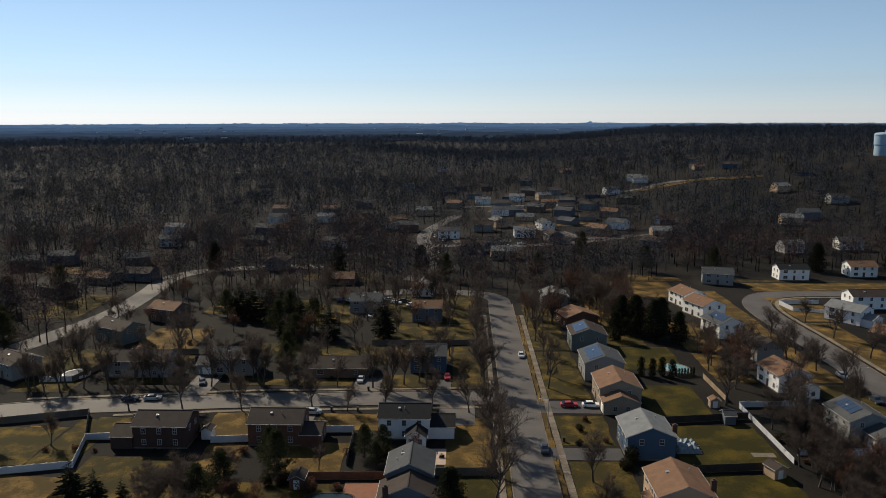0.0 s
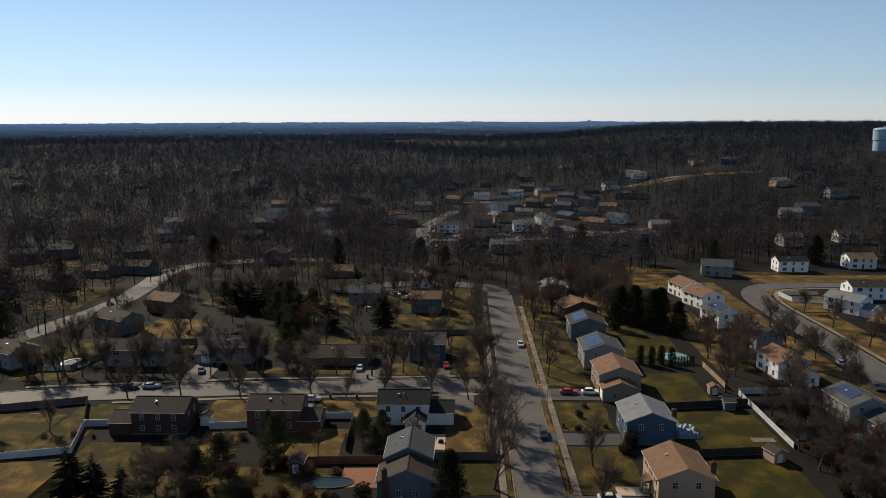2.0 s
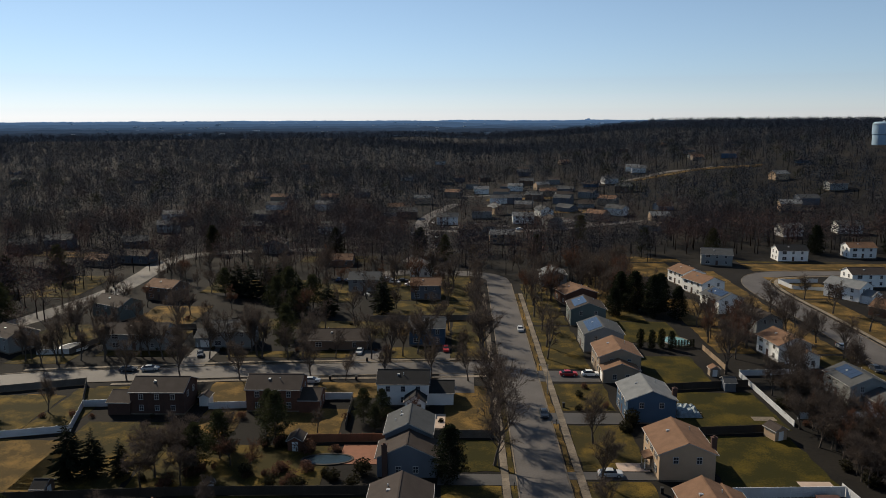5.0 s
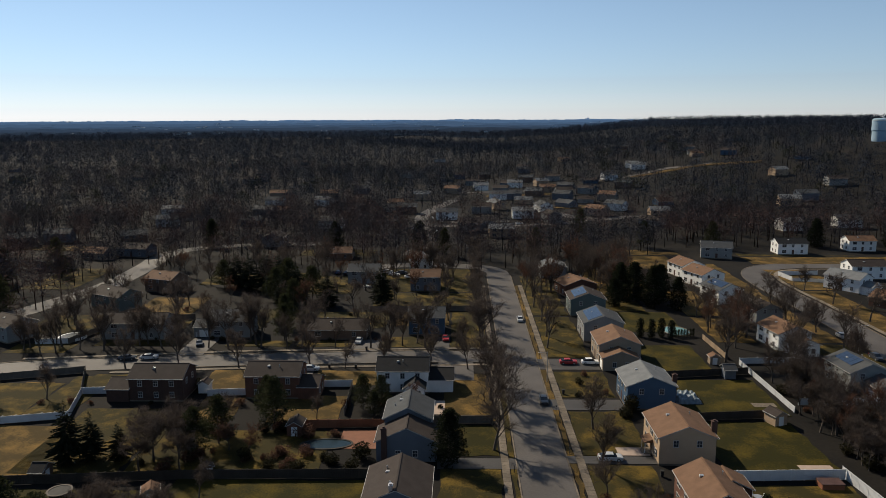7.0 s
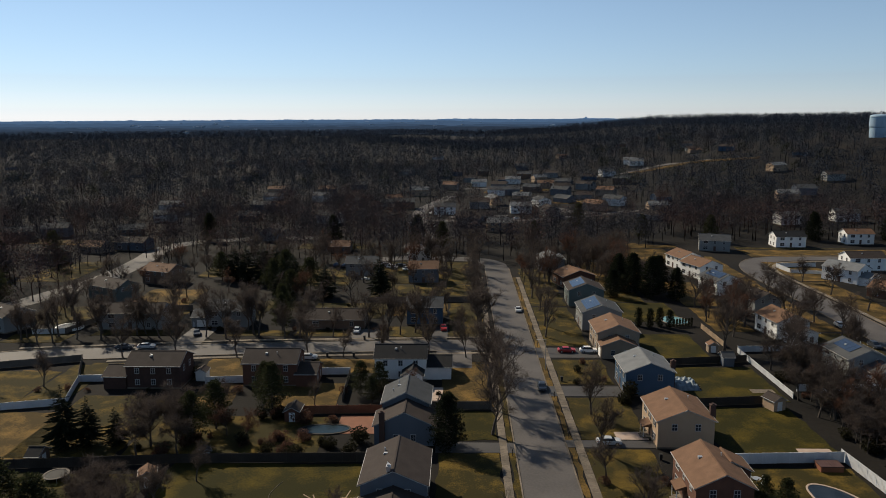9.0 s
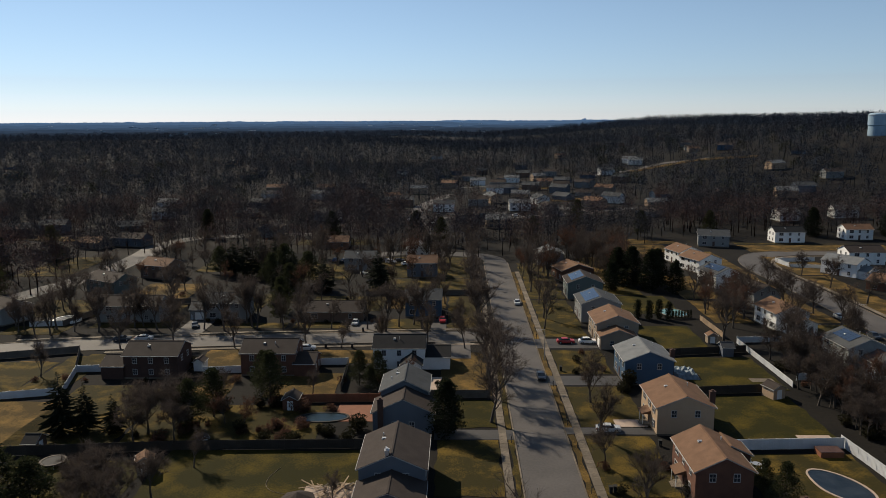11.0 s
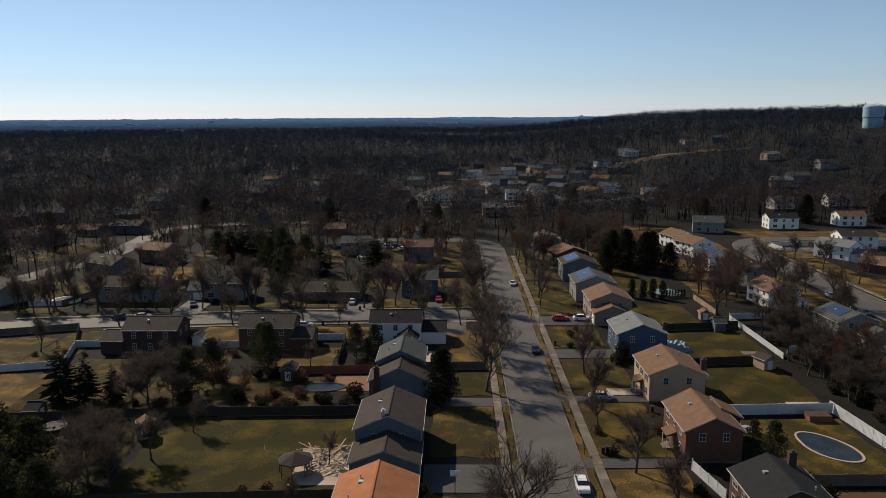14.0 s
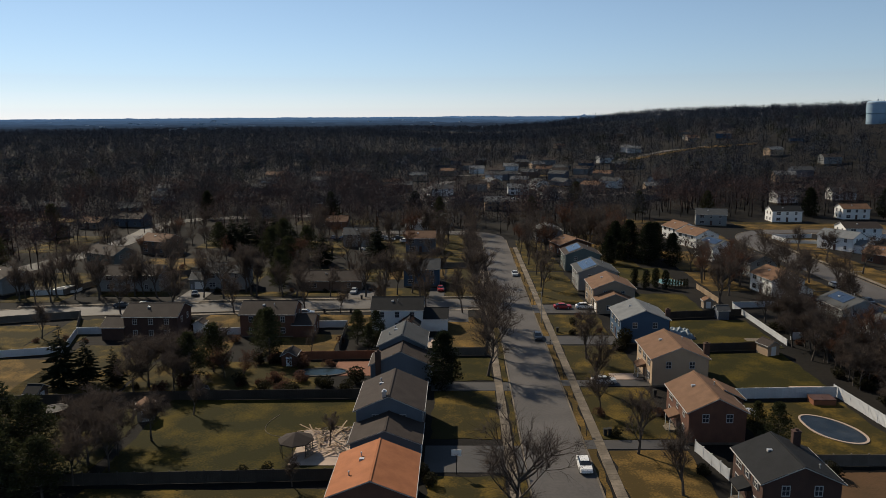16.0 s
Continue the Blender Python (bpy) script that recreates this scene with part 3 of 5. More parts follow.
# east street
house(89.0, 247.0, 9.5, 11.0, 5.2, 2.0, "white", "grey", "white house with solar panels on its roof", rot=15, solar=(-1, 0.9, -3.6, 5, 3))
house(91.0, 273.0, 10.0, 12.0, 5.0, 2.0, "white", "brown", "white house with brown shingle roof", rot=20)
house(89.5, 289.0, 10.0, 11.0, 5.0, 2.0, "white", "brown", "white house with brown roof", rot=15)
house(114.5, 328.0, 9.0, 13.0, 5.0, 2.2, "grey", "grey", "grey house with grey roof at the bend", rot=75)
house(151.0, 337.0, 8.2, 13.5, 5.2, 1.9, "white", "black", "white two-storey house with dark roof", rot=90)
house(186.0, 344.0, 8.2, 12.5, 5.2, 1.9, "white", "brown", "white two-storey house with brown roof", rot=90)
house(141.0, 265.0, 9.0, 13.0, 5.2, 1.9, "white", "lightgrey", "white two-storey house with light grey roof", rot=35, wing=(0, -8.5, 7, 4, 3, 1.4))
house(158.0, 286.0, 9.0, 14.0, 5.2, 1.9, "white", "umber", "white two-storey house with umber roof", rot=90)
house(143.0, 238.0, 9.0, 13.0, 3.4, 2.0, "brick", "brown", "low brick house with brown roof", rot=35)
house(89.0, 197.5, 9.4, 11.0, 5.0, 2.0, "white", "brown", "white split-level house with brown roof", rot=8, wing=(0.6, -8.0, 7.0, 4.6, 3.2, 1.6))
house(93.0, 167.0, 9.6, 11.0, 5.0, 2.0, "grey", "grey", "grey split-level house with solar panels", rot=4, wing=(2.0, -8.6, 7.5, 5.0, 3.2, 1.6), solar=(-1, 0.9, -2.0, 4, 3))


# ---- fences ----
def fence(x0, y0, x1, y1, h, material, label, step=2.4, cap=False):
    """Boarded panels between posts, each panel a piece of its own."""
    root = tagged(new("fence"), label, "fence", "garden fences")
    length = math.hypot(x1 - x0, y1 - y0)
    n = max(1, round(length / step))
    s = length / n
    bm = bmesh.new()
    nb = 8
    ring = []
    for k in range(nb):
        w = s / nb
        ring += [(k * w + 0.01, 0.0), (k * w + 0.02, -0.02), ((k + 1) * w - 0.02, -0.02 - 0.006 * (k % 2)), ((k + 1) * w - 0.01, 0.0)]
    prism(bm, ring + [(s - 0.005, 0.03), (0.005, 0.03)], 0.05, h)
    panel = to_mesh("fence_panel", bm, material)
    bm = bmesh.new()
    box(bm, -0.06, 0.06, -0.06, 0.06, -0.2, h + 0.1), box(bm, -0.08, 0.08, -0.08, 0.08, h + 0.1, h + 0.16)
    post = to_mesh("post", bm, material)
    for z in (0.35, h - 0.3) + ((h + 0.06,) if cap else ()):
        bm = bmesh.new()
        box(bm, 0, length, 0.032 if z < h else -0.05, 0.075 if z < h else 0.05, z - 0.05, z + 0.05)
        part("rail", bm, material, root)
    for k in range(n + 1):
        ob = part("post", post, None, root)
        ob.location = (k * s, 0, 0)
        if k < n:
            ob = part("fence_panel", panel, None, root)
            ob.location = (k * s, 0, random.uniform(-0.02, 0.02))
    root.matrix_basis = pose(x0, y0, H(x0, y0), 0, 0, math.degrees(math.atan2(y1 - y0, x1 - x0)))
    return root


DARKF, GREYF, WHITEF = "dark weathered board fence", "grey weathered board fence", "white vinyl privacy fence"
fence(-60, 87.5, -15.5, 89.8, 1.8, WOOD_DARK, DARKF)
fence(-82, 115.6, -50, 118.4, 1.8, WOOD_DARK, DARKF)
fence(-50, 118.5, -15.8, 119.6, 1.8, WOOD_DARK, DARKF)
fence(-34, 140.4, -16, 141.2, 1.8, WOOD_RED, "red-brown board fence behind the pool")
fence(-15.8, 142.8, 6.5, 143.4, 1.8, WOOD_GREY, GREYF)
fence(-98, 141, -83.5, 144.6, 1.6, VINYL, WHITEF)
fence(-83.5, 144.8, -87.5, 158.0, 1.6, VINYL, WHITEF)
fence(-87.4, 158.2, -80, 158.9, 1.6, VINYL, WHITEF, cap=True)
fence(-88, 159, -94, 172.5, 1.8, WOOD_GREY, GREYF)
fence(-116, 165.8, -94, 172.6, 1.8, WOOD_GREY, GREYF)
fence(-58, 157.4, -48.8, 158.4, 1.6, VINYL, WHITEF, cap=True)
fence(-36.5, 163.6, -25.8, 164.0, 1.6, VINYL, WHITEF, cap=True)
fence(-25.8, 164, -25.0, 147, 1.7, WOOD_GREY, GREYF)
fence(-120, 177.0 + 18.5, -110.8, 196.5, 1.6, VINYL, WHITEF)
fence(-110.8, 196, -106, 216, 1.7, WOOD_GREY, GREYF)
fence(-100, 221, -84, 222, 1.7, WOOD_GREY, GREYF)
fence(-77, 203, -70, 203.4, 1.5, VINYL, WHITEF)
fence(-82, 214, -72, 232, 1.7, WOOD_DARK, DARKF)
fence(-30, 232, 6, 233.5, 1.8, WOOD_GREY, GREYF)
fence(45.5, 119.4, 67.0, 120.4, 1.9, VINYL, WHITEF, cap=True)
fence(67.1, 121.5, 69.0, 100.0, 1.9, VINYL, WHITEF, cap=True)
fence(48.5, 94.2, 66.0, 94.6, 1.8, WOOD_GREY, GREYF)
fence(35.6, 99.0, 37.4, 90.0, 1.7, VINYL, WHITEF)
fence(48.5, 145.4, 63.5, 147.0, 1.8, WOOD_DARK, DARKF)
fence(47, 170.6, 70.5, 174.0, 1.8, WOOD_DARK, DARKF)
fence(71.0, 181.0, 71.3, 150, 1.3, VINYL, "pale fence along the thicket", cap=True)
fence(74.0, 154.2, 96, 154.6, 1.7, VINYL, WHITEF)
fence(71.2, 181.6, 90, 183, 1.6, VINYL, WHITEF)
fence(68.7, 203, 69.2, 185, 1.5, WOOD_PALE, "pale split timber fence")
fence(126.0, 289.0, 127, 279, 1.7, VINYL, WHITEF)
fence(126.2, 289.2, 142, 290, 1.7, VINYL, WHITEF)
fence(166, 288, 185, 290, 1.7, VINYL, WHITEF)
fence(127.2, 278.6, 138, 276, 1.4, VINYL, WHITEF)

# ---- lawns, drives, patios ----
LABEL = {"green": "green winter lawn", "tan": "dry tan winter lawn", "mixed": "patchy green and tan lawn", "dirt": "bare reddish soil"}


def lawn(x0, x1, y0, y1, tone):
    """A lawn with a wavering edge."""
    bm = bmesh.new()
    ring = []
    for (ax, ay), (bx, by) in (((x0, y0), (x1, y0)), ((x1, y0), (x1, y1)), ((x1, y1), (x0, y1)), ((x0, y1), (x0, y0))):
        n = max(2, int(math.hypot(bx - ax, by - ay) / 2.5))
        for k in range(n):
            j = 0.0 if k == 0 else 0.35
            ring.append((ax + (bx - ax) * k / n + random.uniform(-j, j), ay + (by - ay) * k / n + random.uniform(-j, j)))
    prism(bm, ring, -0.2, 0.05 + random.uniform(0, 0.02))
    tagged(part("lawn", bm, LAWN[tone]), LABEL[tone], "lawn", kind="structure")


lawn(-50, -16, 89.5, 118.5, "green")
lawn(-82, -52, 88, 114.5, "green")
lawn(-50, -16, 70, 87, "mixed")
lawn(-98, -78, 117, 140.5, "tan")
lawn(-112, -95, 145.5, 165, "mixed")
lawn(-94.5, -84.5, 145.5, 170, "mixed")
lawn(-82, -62, 120, 150, "mixed")
lawn(-61, -26, 120, 139, "mixed")
lawn(-58, -49, 142, 157, "tan")
lawn(-41, -26, 143, 158, "tan")
lawn(-62, -50, 160, 175, "tan")
lawn(-36, -20, 165, 175, "tan")
lawn(-90.5, -80, 160, 171.5, "mixed")
lawn(-4.2, 7.1, 144.5, 173, "tan")
lawn(-3.9, 7.1, 128.5, 142, "green")
lawn(-3.9, 7.1, 103, 123, "mixed")
lawn(-3.9, 7.1, 66, 91, "mixed")
lawn(8.9, 9.9, 60, 177, "mixed")
lawn(19.9, 21.0, 60, 270, "tan")
lawn(22.9, 34.5, 66, 99, "tan")
lawn(22.9, 34.5, 103, 125, "mixed")
lawn(22.9, 35.5, 129, 150, "mixed")
lawn(22.9, 35.0, 158, 175, "mixed")
lawn(22.9, 34, 186, 226, "mixed")
lawn(47, 69, 72, 93, "dirt")
lawn(46.5, 67, 95.5, 118, "mixed")
lawn(47.5, 68, 121.5, 144.8, "green")
lawn(47.5, 70, 148, 169.8, "green")
lawn(47.5, 63, 175.5, 197, "green")
lawn(47.5, 66, 210, 232, "green")
lawn(48, 70, 250, 300, "tan")
lawn(60, 92, 300, 330, "tan")
lawn(-108, -84, 206, 220, "mixed")
lawn(-103, -80, 194.5, 201, "mixed")
lawn(-66, -48, 194.5, 200, "mixed")
lawn(-46, -31, 194.5, 200, "mixed")
lawn(-22, -8, 194.5, 204, "mixed")
lawn(-3, 6.8, 194.5, 231, "mixed")
lawn(-30, 6.8, 235, 258, "mixed")
lawn(-108, -88, 223, 250, "tan")
lawn(-132, -110, 206, 226, "mixed")
lawn(-70, -50, 222, 234, "mixed")
lawn(123, 134, 205, 262, "tan")
lawn(135, 190, 200, 228, "tan")
lawn(125, 190, 312, 328, "tan")
lawn(98, 108, 262, 312, "tan")
lawn(124, 142, 264, 300, "tan")
lawn(126, 200, 330, 352, "mixed")
lawn(84, 101, 108, 152, "dirt")
lawn(-80, -60, 212, 230, "mixed"), lawn(-46, -23, 213, 231, "mixed"), lawn(-22, -4, 216, 231, "tan")
lawn(-36, -8, 281, 298, "mixed"), lawn(-100, -62, 270, 292, "mixed"), lawn(-60, -40, 256, 286, "mixed"), lawn(-30, 5, 259.5, 300, "mixed")
lawn(47.5, 60, 233, 249, "mixed"), lawn(23, 34, 228, 286, "mixed"), lawn(-22, 4, 183.5 + 13, 199, "mixed")
lawn(-125, -108, 184 + 4, 196, "mixed"), lawn(-105, -98, 146, 166, "tan"), lawn(95, 107, 200, 262, "tan"), lawn(72, 84, 228, 262, "tan"), lawn(72, 83, 200, 226, "tan"), lawn(96, 108, 160, 198, "mixed")
house(92.5, 224.0, 9.0, 12.0, 4.6, 2.0, "grey", "umber", "grey split-level house with umber roof behind bare trees", rot=12)
lawn(-165, -145, 262, 300, "mixed"), lawn(60, 100, 332, 345, "tan"), lawn(-75, -40, 330, 345, "mixed")


def drive(x0, x1, y0, y1, material=TAR, label="dark sealed asphalt driveway", name="driveway"):
    slab(name, x0, x1, y0, y1, 0.1, material, label, name)


drive(-4.5, 10.0, 123.2, 127.4)
drive(-4.5, 10.0, 92, 100.5)
drive(19.7, 35, 99.5, 102.6), drive(19.7, 36, 125.6, 128.6), drive(19.7, 35.5, 150.6, 156.6), drive(19.7, 35, 176.5, 184.5)
drive(-77, -69.5, 186.5, 202, ASPHALT, "pale asphalt driveway")
drive(-30.5, -23, 190.3, 201, ASPHALT, "pale asphalt driveway")
drive(-7.6, -3.4, 189.6, 204, TAR)
drive(-48, -37, 165.5, 179.4, ASPHALT, "pale asphalt driveway")
drive(-6, 3, 168.5, 181.8, ASPHALT, "pale asphalt driveway")
drive(-12.5, -3.7, 147.8, 155.5, PAVER, "pale pinkish paved patio", "patio")
drive(-24, -16.2, 131, 139.6, WOOD_RED, "red-brown timber deck", "deck")
drive(61, 67, 121.4, 125.6, PAVER, "pale paved patio", "patio")
drive(29.5, 35.4, 129, 132.4, PAVER, "pale brick front path", "patio")
drive(-24, -15.5, 94, 106, PAVER, "littered concrete patio", "patio")
drive(64, 69, 153, 155.2, CONCRETE, "pale concrete pad", "patio")


# ---- trees ----
def tube(V, F, p, q, r0, r1, n=5):
    ax = (q - p).normalized()
    u = ax.orthogonal().normalized()
    v = ax.cross(u)
    b = len(V)
    for c, r in ((p, r0), (q, r1)):
        for k in range(n):
            a = math.tau * k / n
            V.append(tuple(c + (u * math.cos(a) + v * math.sin(a)) * r))
    for k in range(n):
        F.append((b + k, b + (k + 1) % n, b + n + (k + 1) % n, b + n + k))


def sliver(V, F, p, d, length, w):
    side = d.orthogonal().normalized() * w
    ang = random.uniform(0, math.tau)
    side = side * math.cos(ang) + d.cross(side) * math.sin(ang)
    b = len(V)
    V.extend((tuple(p - side), tuple(p + side), tuple(p + d * length)))
    F.append((b, b + 1, b + 2))


def rand_dir():
    return Vector((random.gauss(0, 1), random.gauss(0, 1), random.gauss(0, 1))).normalized()


def bare_tree(seed, height=15.0, spread=0.75, limbs=9, twigs=6, width=0.02, sub=(6, 5)):
    """Meshes of a leafless broadleaf: trunk with limbs, and a crown of fine branches and twigs."""
    random.seed(seed)
    V, F, TV, TF = [], [], [], []
    up = Vector((0, 0, 1))

    def grow(p, d, length, r, level):
        q = p
        n = 3 if level < 2 else 2 if level < 3 else 1
        pts = [p]
        for k in range(n):
            d = (d + rand_dir() * 0.16 + up * 0.13).normalized()
            q2 = q + d * length / n
            tube(V if level < 2 else TV, F if level < 2 else TF, q, q2, r * (1 - 0.28 * k), r * (1 - 0.28 * (k + 1)), 6 if level == 0 else 4 if level == 1 else 3)
            q = q2
            pts.append(q)
        if level < 3:
            kids = (limbs, *sub)[level]
            for i in range(kids):
                t = random.uniform(0.3, 1.0)
                k = min(int(t * n), n - 1)
                s = pts[k].lerp(pts[k + 1], t * n - k)
                side = rand_dir()
                side = (side - d * side.dot(d)).normalized()
                nd = (d * random.uniform(0.55, 1.0) + side * spread + up * 0.15).normalized()
                grow(s, nd, length * random.uniform(0.42, 0.66) * (1.1 - 0.35 * t if level else 1.15), r * (0.42 if level == 0 else 0.36), level + 1)
        if level >= 2:
            for i in range(twigs if level == 3 else twigs // 2):
                s = pts[0].lerp(pts[-1], random.uniform(0.2, 1.0))
                sliver(TV, TF, s, (d + rand_dir() * 0.8).normalized(), random.uniform(0.6, 1.9), width)

    grow(Vector((0, 0, -0.2)), up, height * 0.5, height * 0.02, 0)
    out = []
    for nm, v, f, m in (("trunk", V, F, BARK), ("crown", TV, TF, TWIG)):
        me = bpy.data.meshes.new(nm)
        me.from_pydata(v, [], f)
        me.materials.append(m)
        out.append(me)
    return out


def conifer(seed, height=11.0, radius=2.8, material=NEEDLE, droop=0.25, whorls=26, per=13, bare=0.06):
    """Trunk and a crown of layered, drooping sprays with ragged tips."""
    random.seed(seed)
    V, F, TV, TF = [], [], [], []
    tube(V, F, Vector((0, 0, -0.2)), Vector((0, 0, height * 0.97)), height * 0.016, 0.02, 6)
    for w in range(whorls):
        t = w / (whorls - 1)
        z = height * (bare + (1 - bare) * t)
        rad = radius * ((1 - t) ** 0.8) * (0.55 + 0.45 * min(1, t * 6)) + 0.12
        for k in range(per if t < 0.8 else per // 2):
            a = random.uniform(0, math.tau)
            L = rad * random.uniform(0.6, 1.15)
            d = Vector((math.cos(a), math.sin(a), random.uniform(-droop, droop * 0.6) + 0.3 * t))
            p0 = Vector((0, 0, z + random.uniform(-0.2, 0.2)))
            sd = Vector((-math.sin(a), math.cos(a), 0))
            for j in range(5):
                u = 0.25 + 0.75 * j / 4
                c = p0 + d * L * u + Vector((0, 0, -droop * L * u * u * 0.5))
                wv = L * 0.24 * (1.15 - u * 0.7)
                b = len(TV)
                tip = c + d * L * 0.32 + rand_dir() * 0.12
                TV.extend((tuple(c - sd * wv + rand_dir() * 0.08), tuple(c + Vector((0, 0, 0.12 * L))), tuple(c + sd * wv + rand_dir() * 0.08), tuple(tip)))
                TF.extend(((b, b + 1, b + 3), (b + 1, b + 2, b + 3)))
    out = []
    for nm, v, f, m in (("trunk", V, F, BARK), ("crown", TV, TF, material)):
        me = bpy.data.meshes.new(nm)
        me.from_pydata(v, [], f)
        me.materials.append(m)
        out.append(me)
    return out


def clumpy(seed, height=11.0, radius=4.0, material=PINE, boughs=70, blades=22, bare=0.15, cone=0.75, size=0.3):
    """An evergreen of bushy needle clumps on rising boughs."""
    random.seed(seed)
    V, F, TV, TF = [], [], [], []
    tube(V, F, Vector((0, 0, -0.2)), Vector((0, 0, height * 0.95)), height * 0.018, 0.03, 6)
    for k in range(boughs):
        t = (k + random.random()) / boughs
        z = height * (bare + (0.97 - bare) * t)
        a = k * 2.4 + random.uniform(-0.5, 0.5)
        L = radius * ((1 - t) ** cone * (0.6 + 0.4 * min(1, t * 5)) + 0.06) * random.uniform(0.65, 1.12)
        tip = Vector((math.cos(a) * L, math.sin(a) * L, z + L * random.uniform(-0.1, 0.25)))
        root = Vector((0, 0, z - 0.2))
        tube(V, F, root, tip, 0.05, 0.015, 3)
        for c, q in ((root.lerp(tip, 0.45), 0.55), (root.lerp(tip, 0.75), 0.5), (tip, 0.42)):
            q *= 0.5 + radius * 0.16
            for _ in range(blades // (1 if q > 0.4 else 2)):
                d = rand_dir()
                p = c + Vector((d.x * q, d.y * q, d.z * q * 0.6))
                e, n2 = rand_dir() * size * 0.5, (d + rand_dir() * 0.6 + Vector((0, 0, 0.3))).normalized() * size * 1.2
                b = len(TV)
                TV.extend((tuple(p - e), tuple(p + e), tuple(p + n2)))
                TF.append((b, b + 1, b + 2))
    out = []
    for nm, v, f, m in (("trunk", V, F, BARK), ("crown", TV, TF, material)):
        me = bpy.data.meshes.new(nm)
        me.from_pydata(v, [], f)
        me.materials.append(m)
        out.append(me)
    return out


def bush(seed, material=SHRUB, n=700, flat=0.8, size=0.16):
    """A shrub of short stems and many small leaf blades, about 1 m in radius."""
    random.seed(seed)
    V, F, TV, TF = [], [], [], []
    lumps = [(rand_dir() * random.uniform(0.2, 0.55), random.uniform(0.4, 0.7)) for _ in range(7)]
    for _ in range(6):
        tube(V, F, Vector((0, 0, -0.1)), Vector((random.uniform(-0.4, 0.4), random.uniform(-0.4, 0.4), 0.9)), 0.04, 0.01, 4)
    for _ in range(n):
        c, r = random.choice(lumps)
        p = c + rand_dir() * r * random.uniform(0.75, 1.05)
        p.z = abs(p.z + 0.75) * flat
        d, s = rand_dir(), rand_dir()
        b = len(TV)
        TV.extend((tuple(p - s * size * 0.5), tuple(p + s * size * 0.5), tuple(p + d * size * 1.3)))
        TF.append((b, b + 1, b + 2))
    out = []
    for nm, v, f, m in (("stems", V, F, BARK), ("foliage", TV, TF, material)):
        me = bpy.data.meshes.new(nm)
        me.from_pydata(v, [], f)
        me.materials.append(m)
        out.append(me)
    return out


BARE = [bare_tree(11 + k, 15, sp, 10, 10, 0.018) for k, sp in enumerate((0.55, 0.7, 0.5, 0.62))]
BARE_RED = []
for me_t, me_c in BARE[:2]:
    c = me_c.copy()
    c.materials[0] = TWIG_RED
    BARE_RED.append((me_t, c))
SPRUCE = [conifer(31 + k) for k in range(3)]
YEW = [clumpy(41, 11, 4.2, NEEDLE, 120, 20, 0.04, 0.62, 0.3)]
PINES = [clumpy(51 + k, 11, 4.2, PINE, 76, 18, 0.16, 0.7, 0.3) for k in range(2)]
CYPRESS = [clumpy(61, 6, 0.95, NEEDLE, 64, 14, 0.03, 0.3, 0.26)]
BUSH = [bush(71 + k) for k in range(2)]
BUSH_BROWN = [bush(75 + k, TWIG_RED, 600, 0.9) for k in range(2)]
BIG = [bare_tree(91, 15, 0.8, 13, 9, 0.012)]
SLIM = [bare_tree(101 + k, 15, sp, 9, 9, 0.022, (5, 3)) for k, sp in enumerate((0.5, 0.68, 0.58))]
SLIM_RED = []
for me_t, me_c in SLIM[:2]:
    c = me_c.copy()
    c.materials[0] = TWIG_RED
    SLIM_RED.append((me_t, c))
DENSE = [bare_tree(95, 12, 1.0, 11, 14, 0.024, (6, 4))]
KIND = {
    "bare": (BARE, 15.0, "bare_tree", "leafless grey-brown broadleaf tree in winter"),
    "big": (BIG, 15.0, "bare_tree", "leafless spreading street tree with fine branches"),
    "slim": (SLIM, 15.0, "bare_tree", "leafless grey-brown garden tree in winter"),
    "slim_red": (SLIM_RED, 15.0, "bare_tree", "leafless tree with reddish budding twigs"),
    "dense": (DENSE, 12.0, "bare_tree", "dense thicket-like leafless brown tree"),
    "red": (BARE_RED, 15.0, "bare_tree", "leafless tree with reddish budding twigs"),
    "spruce": (SPRUCE, 11.0, "conifer", "dark green spruce with drooping boughs"),
    "yew": (YEW, 11.0, "conifer", "broad dense dark evergreen tree"),
    "pine": (PINES, 11.0, "conifer", "green pine with open crown"),
    "cypress": (CYPRESS, 6.0, "conifer", "slim dark columnar cypress"),
    "bush": (BUSH, 1.3, "shrub", "dark rounded evergreen shrub"),
    "brown": (BUSH_BROWN, 1.3, "shrub", "brown leafless winter garden shrub"),
}
rng = random.Random(5)
TOP = {}


def tree(kind, x, y, h, wide=1.0):
    meshes, full, name, label = KIND[kind]
    t, c = rng.choice(meshes)
    root = tagged(new(name), label, "shrub" if name == "shrub" else "tree", name.replace("_", " ") + "s")
    part(t.name.split(".")[0], t, None, root)
    part(c.name.split(".")[0], c, None, root)
    if t.name not in TOP:
        TOP[t.name] = max(max(v.co.z for v in m.vertices) for m in (t, c))
    s = h / (TOP[t.name] if name == "bare_tree" else full)
    root.matrix_basis = Matrix.LocRotScale((x, y, H(x, y)), Euler((0, 0, rng.uniform(0, 6.28))), (s * wide, s * wide, s))
    return root


